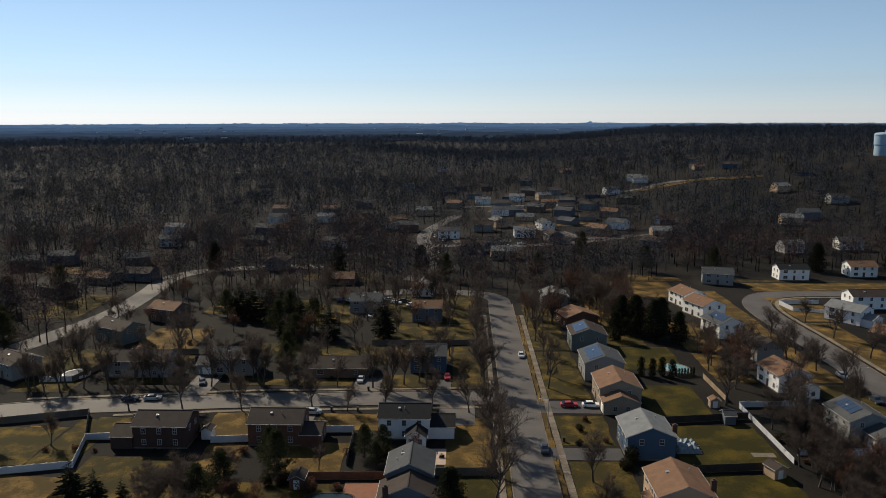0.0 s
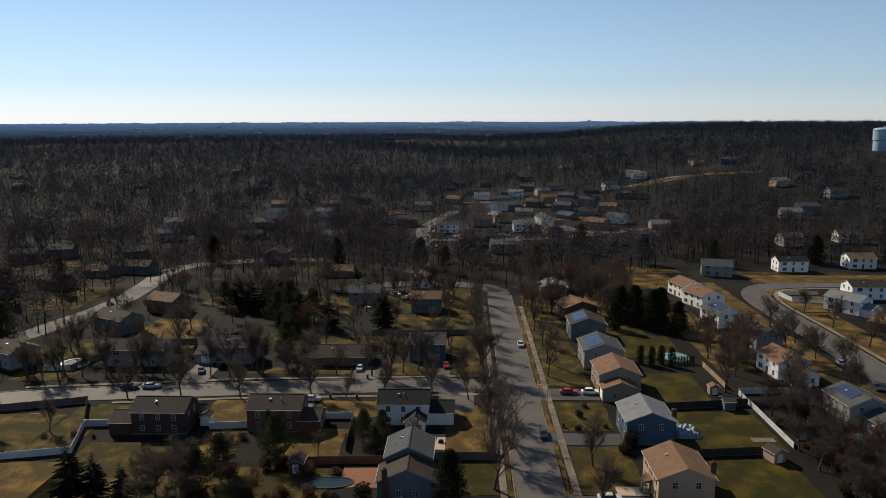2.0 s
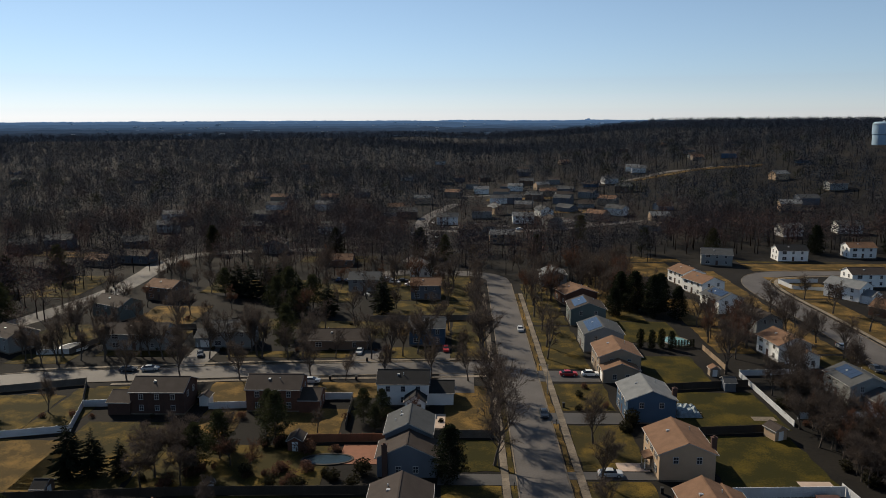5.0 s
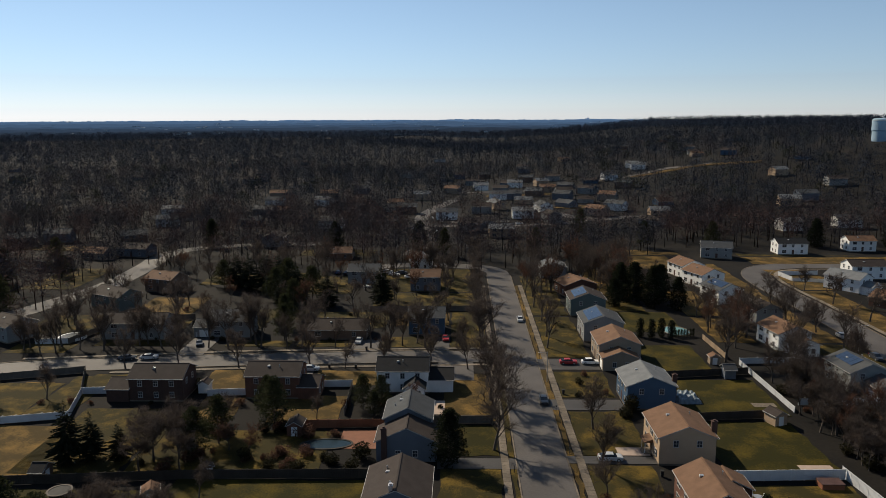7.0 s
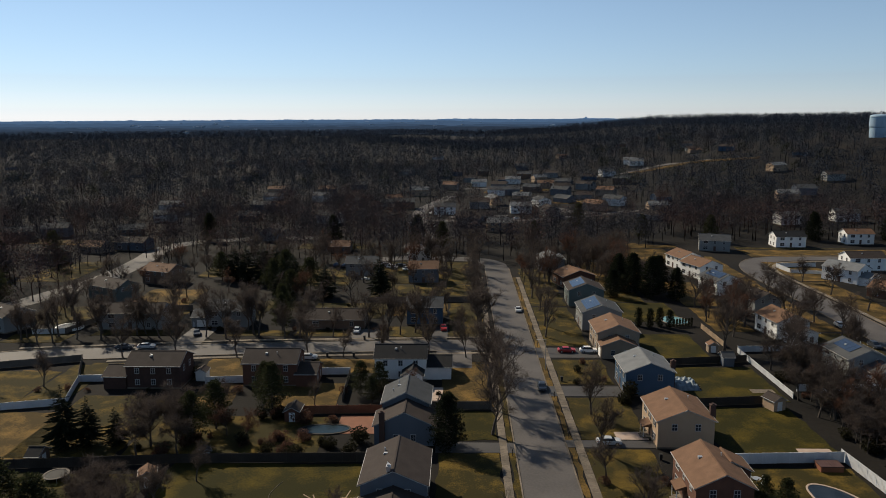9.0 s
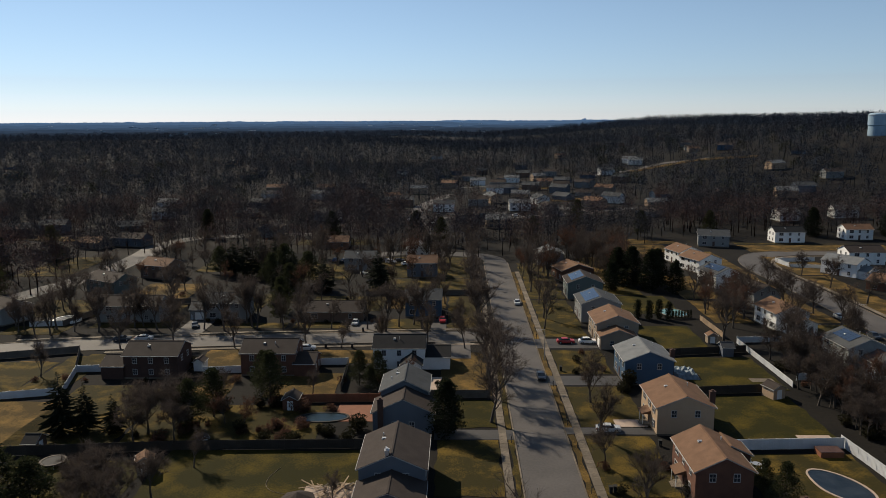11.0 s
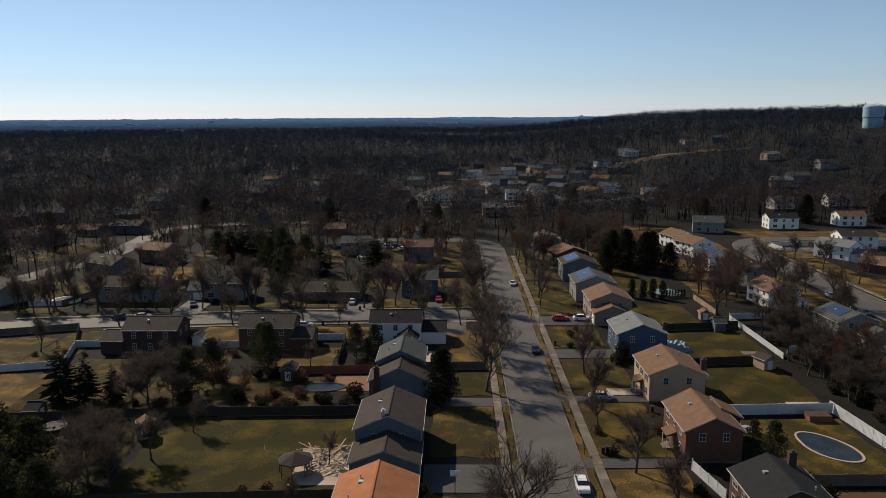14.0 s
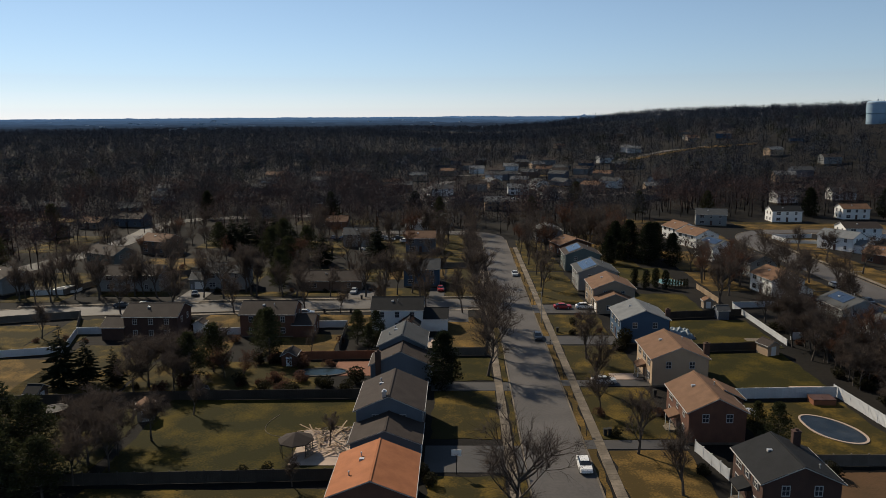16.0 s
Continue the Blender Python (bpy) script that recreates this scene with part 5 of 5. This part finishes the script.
for dx, w, top in ((-9, 9, 47), (3, 12, 52), (18, 8, 45)):
    bm = bmesh.new()
    box(bm, dx, dx + w, -8, 8, 0, top)
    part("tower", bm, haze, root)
root.matrix_basis = pose(760, 4560, 0)

# trees scattered through the gardens
rs = random.Random(17)
count = 0
for _ in range(1600):
    x, y = rs.choice(((rs.uniform(-140, -2), rs.uniform(196, 300)), (rs.uniform(-140, 5), rs.uniform(255, 300)), (rs.uniform(48, 72), rs.uniform(252, 320)), (rs.uniform(72, 83), rs.uniform(104, 230)), (rs.uniform(20, 60), rs.uniform(255, 300))))
    near_road = (8 < x < 23 or abs(x - 114) < 9 or abs(y - 183.7) < 12 or (y < 330 and abs(x - (-142 + (y - 230) * 0.06)) < 10))
    if near_road or any((x - cx) ** 2 + (y - cy) ** 2 < (r - 0.5) ** 2 for cx, cy, r in CLEAR):
        continue
    tree(rs.choice(("slim", "slim", "slim", "slim_red", "slim")), x, y, rs.uniform(9, 16), rs.uniform(0.95, 1.25))
    count += 1
    if count >= 175:
        break


# ---- cars ----
def paint(name, c):
    m = mat(name, c, 0.3, tuple(v * 0.85 for v in c), 0.8, 0.3, spec=0.5)
    return m


PAINT = {"white": paint("white car paint", (0.7, 0.7, 0.7)), "dark": paint("dark car paint", (0.025, 0.03, 0.04)), "red": paint("red car paint", (0.35, 0.02, 0.02)), "silver": paint("silver car paint", (0.4, 0.41, 0.42)), "blue": paint("blue car paint", (0.04, 0.07, 0.14))}
_bm = bmesh.new()
_n = 14
for _x0, _x1, _r in ((-0.11, 0.11, 0.33),):
    _a = [_bm.verts.new((_x0, _r * math.cos(k * math.tau / _n), _r * math.sin(k * math.tau / _n))) for k in range(_n)]
    _b = [_bm.verts.new((_x1, _r * math.cos(k * math.tau / _n), _r * math.sin(k * math.tau / _n))) for k in range(_n)]
    _bm.faces.new(_a), _bm.faces.new(_b[::-1])
    for k in range(_n):
        _bm.faces.new((_a[(k + 1) % _n], _a[k], _b[k], _b[(k + 1) % _n]))
TYRE = to_mesh("wheel", _bm, BLACK)
_bm = bmesh.new()
_a = [_bm.verts.new((-0.125, 0.2 * math.cos(k * math.tau / 10), 0.2 * math.sin(k * math.tau / 10))) for k in range(10)]
_b = [_bm.verts.new((0.125, 0.2 * math.cos(k * math.tau / 10), 0.2 * math.sin(k * math.tau / 10))) for k in range(10)]
_bm.faces.new(_a), _bm.faces.new(_b[::-1])
for k in range(10):
    _bm.faces.new((_a[(k + 1) % 10], _a[k], _b[k], _b[(k + 1) % 10]))
RIM = to_mesh("rim", _bm, METAL)


def loft(bm, secs):
    """Skin over cross-sections: each (y, half width low, half width high, z low, z high)."""
    prev = None
    for y, a, b, z0, z1 in secs:
        row = [bm.verts.new(c) for c in ((-a, y, z0), (a, y, z0), (a * 1.0, y, z0 + (z1 - z0) * 0.6), (b, y, z1), (-b, y, z1), (-a, y, z0 + (z1 - z0) * 0.6))]
        if prev:
            for k in range(6):
                bm.faces.new((prev[k], prev[(k + 1) % 6], row[(k + 1) % 6], row[k]))
        else:
            bm.faces.new(row)
        prev = row
    bm.faces.new(prev[::-1])
    bmesh.ops.recalc_face_normals(bm, faces=bm.faces)


def car(x, y, rot, colour, label, tall=0.0):
    root = tagged(new("car"), label, "car", "parked cars")
    bm = bmesh.new()
    loft(bm, [(-2.3, 0.72, 0.66, 0.35, 0.72), (-2.1, 0.86, 0.8, 0.25, 0.86), (-1.0, 0.9, 0.84, 0.22, 0.95), (0.9, 0.9, 0.84, 0.22, 0.98), (2.0, 0.88, 0.8, 0.25, 0.96), (2.25, 0.78, 0.7, 0.35, 0.85)])
    part("body", bm, PAINT[colour], root)
    bm = bmesh.new()
    t = 1.36 + tall
    loft(bm, [(-1.15, 0.8, 0.76, 0.9, 0.95), (-0.45, 0.8, 0.62, 0.9, t - 0.03), (1.0 + tall, 0.8, 0.62, 0.9, t - 0.03), (1.8, 0.8, 0.76, 0.9, 0.98)])
    part("window", bm, CARGLASS, root, "dark car glass")
    bm = bmesh.new()
    loft(bm, [(-0.5, 0.6, 0.5, t - 0.05, t), (0.2, 0.64, 0.55, t - 0.03, t + 0.06), (1.05 + tall, 0.62, 0.5, t - 0.05, t)])
    part("roof", bm, PAINT[colour], root)
    for sx in (-0.8, 0.8):
        for yy in (-1.4, 1.35):
            w = part("wheel", TYRE, None, root)
            w.location = (sx, yy, 0.33)
            part("rim", RIM, None, w)
        bm = bmesh.new()
        box(bm, sx * 0.78 - 0.16, sx * 0.78 + 0.16, -2.28, -2.1, 0.62, 0.76)
        part("headlight", bm, METAL, root)
        bm = bmesh.new()
        box(bm, sx * 0.82 - 0.12, sx * 0.82 + 0.12, 2.1, 2.26, 0.68, 0.86)
        part("tail_light", bm, PAINT["red"], root)
    root.matrix_basis = pose(x, y, H(x, y) + (0.04 if rot in (0, 180) else 0.1), 0, 0, rot)


car(18.3, 93.6, 0, "white", "white car parked at the kerb")
car(18.3, 155.2, 0, "dark", "dark car parked at the kerb")
car(18.2, 221.5, 0, "silver", "silver car parked at the kerb")
car(27.4, 181, 90, "red", "dark red car on a driveway")
car(33.0, 181, 90, "white", "white car on a driveway", 0.15)
car(-4.6, 201.2, 5, "red", "red car on a dark driveway")
car(-73.4, 195.5, 20, "dark", "dark blue car on a pale driveway")
car(-29.0, 198.5, 0, "silver", "grey car on a pale driveway")
car(-88, 182.6, 97, "dark", "dark car parked along the side street")
car(-82.5, 183.3, 97, "silver", "silver car parked along the side street")
car(-42, 172, 90, "dark", "dark car on a pale driveway")
car(-38, 175, 90, "silver", "silver car on a pale driveway")
car(27.5, 127.1, 90, "silver", "silver car on a dark driveway")
car(108.2, 186, 0, "dark", "dark car parked along the east street", 0.15)
car(109.0, 205, 0, "silver", "silver car parked along the east street")
for k, (x, y) in enumerate(((-27, 287), (-24, 290), (-30, 292), (-20.5, 283.5), (-46, 290), (-50, 291))):
    car(x, y, 70 + 20 * k, ("white", "dark", "silver", "white", "dark", "blue")[k], "parked car on a far driveway")
for k, (x, y) in enumerate(((-14, 400), (-28, 410), (-12, 440), (26, 420), (34, 428), (12, 428), (-18, 455))):
    car(x, y, (0, 0, 0, 90, 90, 90, 0)[k], ("white", "dark", "silver", "white", "white", "dark", "white")[k], "distant car parked beside a street")


# ---- pools, sheds and garden things ----
def oval(n, a, b, cx=0.0, cy=0.0, pinch=0.0):
    out = []
    for k in range(n):
        t = math.tau * k / n
        r = 1 - pinch * max(0, math.cos(t - 2.4)) ** 3
        out.append((cx + a * r * math.cos(t), cy + b * r * math.sin(t)))
    return out


def ring_wall(bm, inner, outer, z0, z1):
    n = len(inner)
    rows_ = [[bm.verts.new((x, y, z)) for x, y in rg] for rg, z in ((outer, z0), (outer, z1), (inner, z1), (inner, z0))]
    for i in range(4):
        a, b = rows_[i], rows_[(i + 1) % 4]
        for k in range(n):
            bm.faces.new((a[k], a[(k + 1) % n], b[(k + 1) % n], b[k]))
    bmesh.ops.recalc_face_normals(bm, faces=bm.faces)


def pool(x, y, a, b, rot, z, coping, surface, label, pinch=0.0):
    root = tagged(new("swimming_pool"), label, "swimming pool")
    bm = bmesh.new()
    ring_wall(bm, oval(36, a, b, pinch=pinch), oval(36, a + 0.4, b + 0.4, pinch=pinch), -0.1, z + 0.08)
    part("coping", bm, coping, root)
    bm = bmesh.new()
    prism(bm, oval(36, a + 0.02, b + 0.02, pinch=pinch), -0.1, z)
    part("water", bm, surface, root)
    root.matrix_basis = pose(x, y, H(x, y) + 0.03, 0, 0, rot)


pool(59.4, 107.0, 3.4, 5.7, 28, 0.06, PAVER, COVER, "kidney-shaped pool with dark cover and pale coping", 0.22)
pool(-26.3, 132.8, 4.8, 2.1, 4, 0.12, WOOD_DARK, WATER, "oval pool with dark water beside a deck")
pool(63.5, 211, 3.6, 4.6, 10, 0.06, CONCRETE, mat("pale pool water", (0.2, 0.36, 0.38), 0.15), "pale turquoise pool behind cypress hedge")
pool(-112.5, 201.5, 3.4, 3.4, 0, 0.6, WHITE, COVER, "round above-ground pool with white rim")


def shed(x, y, w, d, h, wall, roof, label, rot=0, hip=False):
    root = tagged(new("shed"), label, "shed", "garden sheds")
    body("shed", 0, 0, w, d, -0.1, h, w * 0.28, wall, roof, root, 0.2)
    bm = bmesh.new()
    box(bm, -0.6, 0.6, -d / 2 - 0.05, -d / 2 + 0.02, 0.05, h - 0.2)
    part("door", bm, WHITE, root)
    root.matrix_basis = pose(x, y, H(x, y), 0, 0, rot)


shed(65.0, 172.2, 3.4, 2.6, 2.2, "slate", "grey", "small blue-grey garden shed by a fence", 90)
shed(65.0, 144.6, 3.0, 3.2, 2.2, "cream", "umber", "cream garden shed with a door", 20)
shed(64.8, 182, 2.4, 2.0, 2.0, "tan", "brown", "small tan garden shed", 0)
shed(-74.6, 118.9, 3.6, 2.2, 1.7, "brown", "black", "dark low garden shed by the fence", 90)
shed(-51.4, 110.5, 2.6, 2.6, 2.4, "tan", "brown", "small playhouse shed with brown roof", 20)
shed(-45.8, 122, 1.5, 1.4, 0.9, "brown", "umber", "small wooden dog house on grass", 30)
shed(-33.4, 138.2, 3.0, 3.6, 2.2, "brick", "umber", "brick-red garden shed with white door", 0)
shed(-59.6, 160.5, 2.4, 2.6, 2.2, "white", "umber", "white garden shed beside a fence", 0)
shed(62, 300, 2.6, 2.6, 2.2, "grey", "grey", "grey garden shed in a far yard", 0)
shed(-101, 221, 3.0, 3.0, 2.2, "brown", "brown", "brown garden shed beside a fence", 60)


def trampoline(x, y, r):
    root = tagged(new("trampoline"), "round trampoline with dark mat and grey pad", "trampoline")
    bm = bmesh.new()
    ring_wall(bm, oval(24, r - 0.35, r - 0.35), oval(24, r, r), 0.82, 0.9)
    part("pad", bm, WOOD_GREY, root)
    bm = bmesh.new()
    prism(bm, oval(24, r - 0.35, r - 0.35), 0.8, 0.84)
    part("mat", bm, BLACK, root)
    for k in range(6):
        bm = bmesh.new()
        cyl(bm, (r - 0.1) * math.cos(k * 1.047), (r - 0.1) * math.sin(k * 1.047), -0.1, 0.84, 0.035, n=6)
        part("leg", bm, METAL, root)
    root.matrix_basis = pose(x, y, H(x, y) + 0.05)


trampoline(-67.9, 112.6, 2.1)


def gazebo(x, y, r, label):
    root = tagged(new("gazebo"), label, "gazebo")
    bm = bmesh.new()
    a = [bm.verts.new((px, py, 2.2)) for px, py in oval(8, r, r)]
    b = [bm.verts.new((px, py, 2.05)) for px, py in oval(8, r, r)]
    tip = bm.verts.new((0, 0, 3.3))
    for k in range(8):
        bm.faces.new((a[k], a[(k + 1) % 8], tip))
        bm.faces.new((b[k], b[(k + 1) % 8], a[(k + 1) % 8], a[k]))
    bm.faces.new(b[::-1])
    part("roof", bm, ROOF["umber"], root)
    for px, py in oval(8, r - 0.25, r - 0.25):
        bm = bmesh.new()
        cyl(bm, px, py, -0.1, 2.1, 0.06, n=6)
        part("post", bm, WOOD_DARK, root)
    root.matrix_basis = pose(x, y, 0.05)


gazebo(-23.6, 98.0, 2.7, "small round gazebo with umber roof")


def timber_heap(x, y, n):
    """Loose cut boards thrown on one another."""
    root = tagged(new("timber_heap"), "heap of pale cut timber boards on a patio", "timber")
    rr = random.Random(3)
    for k in range(n):
        L = rr.uniform(1.6, 4.2)
        bm = bmesh.new()
        box(bm, -L / 2, L / 2, -0.09, 0.09, -0.03, 0.03)
        ob = part("board", bm, WOOD_PALE if rr.random() < 0.7 else WOOD_GREY, root)
        ob.matrix_basis = pose(rr.uniform(-3.6, 3.6), rr.uniform(-4.5, 4.5), 0.12 + 0.012 * k, rr.uniform(-4, 4), rr.uniform(-9, 9), rr.gauss(70, 45))
    root.matrix_basis = pose(x, y, 0.1)


timber_heap(-19.6, 101.5, 60)


def hot_tub(x, y):
    root = tagged(new("hot_tub"), "wood-clad hot tub with dark cover", "hot tub")
    bm = bmesh.new()
    box(bm, -1.9, 1.9, -1.2, 1.2, -0.1, 0.9)
    part("cabinet", bm, WOOD_RED, root)
    bm = bmesh.new()
    box(bm, -1.95, 1.95, -1.25, 1.25, 0.9, 1.05), box(bm, -0.03, 0.03, -1.25, 1.25, 1.05, 1.09)
    part("cover", bm, DOOR, root)
    root.matrix_basis = pose(x, y, 0.05)


hot_tub(63.2, 117.8)


def outdoor_table(x, y, label, chairs=4):
    root = tagged(new("garden_table"), label, "table")
    bm = bmesh.new()
    prism(bm, oval(16, 0.7, 0.7), 0.7, 0.75)
    part("tabletop", bm, METAL, root)
    bm = bmesh.new()
    cyl(bm, 0, 0, -0.05, 0.7, 0.05)
    part("leg", bm, METAL, root)
    root.matrix_basis = pose(x, y, 0.06)
    for k in range(chairs):
        ch = tagged(new("garden_chair"), "white metal garden chair at a table", "chair", "garden chairs")
        bm = bmesh.new()
        box(bm, -0.25, 0.25, -0.25, 0.25, 0.42, 0.46)
        part("seat", bm, WHITE, ch)
        bm = bmesh.new()
        box(bm, -0.25, 0.25, 0.22, 0.26, 0.46, 0.95)
        part("backrest", bm, WHITE, ch)
        for sx in (-0.22, 0.22):
            for sy in (-0.22, 0.22):
                bm = bmesh.new()
                box(bm, sx - 0.02, sx + 0.02, sy - 0.02, sy + 0.02, -0.05, 0.42)
                part("leg", bm, WHITE, ch)
        a = k * math.tau / chairs + 0.4
        ch.matrix_basis = pose(x + 1.2 * math.cos(a), y + 1.2 * math.sin(a), 0.06, 0, 0, math.degrees(a) - 90)




def tarp_heap(x, y, a, b, h):
    """Garden furniture under a crumpled pale tarpaulin, with poles sticking out."""
    root = tagged(new("tarpaulin_heap"), "pale crumpled tarpaulin over stacked garden furniture", "tarpaulin")
    bm = bmesh.new()
    n = 18
    grid = []
    for j in range(n + 1):
        row = []
        for i in range(n + 1):
            u, v = i / n * 2 - 1, j / n * 2 - 1
            fall = smooth((1.05 - max(abs(u), abs(v))) / 0.35)
            z = fall * h * (0.55 + 0.75 * abs(noise.noise((u * 2.3, v * 2.3, 4)))) + 0.12 * noise.noise((u * 7, v * 7, 1)) * fall
            row.append(bm.verts.new((u * a * (1 + 0.08 * noise.noise((u * 3, v * 3, 8))), v * b, max(z, 0.0))))
        grid.append(row)
    for j in range(n):
        for i in range(n):
            bm.faces.new((grid[j][i], grid[j][i + 1], grid[j + 1][i + 1], grid[j + 1][i]))
    part("tarpaulin", bm, mat("pale blue tarpaulin", (0.22, 0.265, 0.3), 0.5, (0.1, 0.13, 0.15), 0.9, 0.6, 0.2), root)
    for k in range(6):
        bm = bmesh.new()
        box(bm, -1.6, 1.6, -0.04, 0.04, -0.03, 0.03)
        ob = part("pole", bm, WOOD_PALE, root)
        ob.matrix_basis = pose(a * (0.5 + 0.08 * k), b * (-0.6 + 0.22 * k), 0.5, 0, 8 + 3 * k, 25 * k - 50)
    root.matrix_basis = pose(x, y, 0.05)


tarp_heap(50.4, 157.6, 2.9, 3.4, 1.5)
outdoor_table(-8.6, 151.4, "metal garden table on a patio"), outdoor_table(-35, 266, "metal garden table on a lawn")
outdoor_table(49, 113, "metal garden table on a lawn")


def wheelie_bin(x, y):
    root = tagged(new("rubbish_bin"), "dark plastic wheeled rubbish bin", "bin", "rubbish bins")
    bm = bmesh.new()
    v = box(bm, -0.28, 0.28, -0.3, 0.3, -0.03, 1.0)
    for q in v[:4]:
        q.co.x *= 0.8
        q.co.y *= 0.8
    part("bin_body", bm, BLACK, root)
    bm = bmesh.new()
    box(bm, -0.31, 0.31, -0.33, 0.36, 1.0, 1.07)
    part("lid", bm, BLACK, root)
    root.matrix_basis = pose(x, y, 0.1)


def letter_box(x, y):
    root = tagged(new("letter_box"), "dark letter box on a post", "letter box", "letter boxes")
    bm = bmesh.new()
    box(bm, -0.05, 0.05, -0.05, 0.05, -0.15, 1.05)
    part("post", bm, WOOD_DARK, root)
    bm = bmesh.new()
    box(bm, -0.11, 0.11, -0.25, 0.25, 1.05, 1.2), cyl(bm, 0, 0, 1.2, 1.28, 0.1, 0.06, 8)
    part("box", bm, BLACK, root)
    root.matrix_basis = pose(x, y, 0.1)


for x, y in ((20.4, 104), (20.4, 129.6), (20.4, 150), (20.4, 185), (9.4, 122), (9.4, 91), (20.4, 212), (20.4, 236)):
    letter_box(x, y)
for x, y in ((23.4, 104.4), (24.1, 104.6), (-33.5, 176.8), (-26.8, 176.8), (-25.9, 191.2), (9.2, 229), (23.3, 160), (35.4, 121)):
    wheelie_bin(x, y)


def street_lamp(x, y, rot):
    root = tagged(new("street_lamp"), "tall grey street lamp with arm", "street lamp", "street lamps")
    bm = bmesh.new()
    cyl(bm, 0, 0, -0.2, 7.5, 0.1, 0.06, 8)
    part("pole", bm, METAL, root)
    bm = bmesh.new()
    box(bm, 0, 1.8, -0.03, 0.03, 7.35, 7.42)
    part("arm", bm, METAL, root)
    bm = bmesh.new()
    loft(bm, [(-0.12, 0.3, 0.2, 0, 0.08), (0.12, 0.3, 0.2, 0, 0.08)])
    hd = part("lamp_head", bm, METAL, root)
    hd.location = (1.9, 0, 7.32)
    root.matrix_basis = pose(x, y, H(x, y), 0, 0, rot)


street_lamp(106.8, 192, 0), street_lamp(20.5, 168, 180)
def hoop(x, y):
    root = tagged(new("basketball_hoop"), "basketball hoop on a pole beside the driveway", "basketball hoop")
    bm = bmesh.new()
    cyl(bm, 0, 0, -0.1, 3.2, 0.06, n=8)
    part("pole", bm, BLACK, root)
    bm = bmesh.new()
    box(bm, -0.7, 0.7, -0.06, -0.02, 2.7, 3.6)
    part("backboard", bm, WHITE, root)
    bm = bmesh.new()
    ring_wall(bm, oval(14, 0.21, 0.21, 0, -0.32), oval(14, 0.24, 0.24, 0, -0.32), 2.98, 3.01)
    part("rim", bm, WOOD_RED, root)
    root.matrix_basis = pose(x, y, 0.1)


hoop(0.2, 91.6)
# hose on the lawn
cu = bpy.data.curves.new("garden_hose", "CURVE")
cu.dimensions, cu.bevel_depth = "3D", 0.035
sp = cu.splines.new("NURBS")
sp.points.add(6)
for p, c in zip(sp.points, ((-29.5, 112), (-31, 108.5), (-30.5, 105), (-28.0, 103.6), (-25.5, 103), (-23.6, 103.4), (-22, 103))):
    p.co = (c[0], c[1], 0.1, 1)
sp.use_endpoint_u = True
cu.materials.append(CONCRETE)
tagged(new("garden_hose", cu), "pale garden hose lying on the lawn", "hose")


# ---- water tower ----
def water_tower(x, y, r, z0, top):
    root = tagged(new("water_tower"), "pale blue-white steel water tower above the woods", "water tower")
    bm = bmesh.new()
    n = 40
    prof = [(r * 0.93, z0), (r * 0.93, top - 12), (r, top - 11), (r, top - 2.2), (r * 0.97, top - 1.2), (r * 0.8, top - 0.4), (r * 0.4, top), (0.4, top + 0.1)]
    rows_ = [[bm.verts.new((q * math.cos(k * math.tau / n), q * math.sin(k * math.tau / n), z)) for k in range(n)] for q, z in prof]
    for a, b in zip(rows_, rows_[1:]):
        for k in range(n):
            bm.faces.new((a[k], a[(k + 1) % n], b[(k + 1) % n], b[k]))
    bm.faces.new(rows_[-1])
    part("tank", bm, mat("tower paint", (0.3, 0.4, 0.5), 0.5, (0.22, 0.31, 0.4), 0.1, 0.5), root)
    bm = bmesh.new()
    ring_wall(bm, oval(n, r * 0.98, r * 0.98), oval(n, r + 0.5, r + 0.5), top - 2.4, top - 2.1)
    part("gallery", bm, METAL, root)
    bm = bmesh.new()
    cyl(bm, 0, 0, top, top + 1.6, 0.7, 0.5)
    part("vent", bm, METAL, root)
    root.matrix_basis = pose(x, y, 0)


water_tower(384.5, 690.0, 8.8, 20, 60.0)
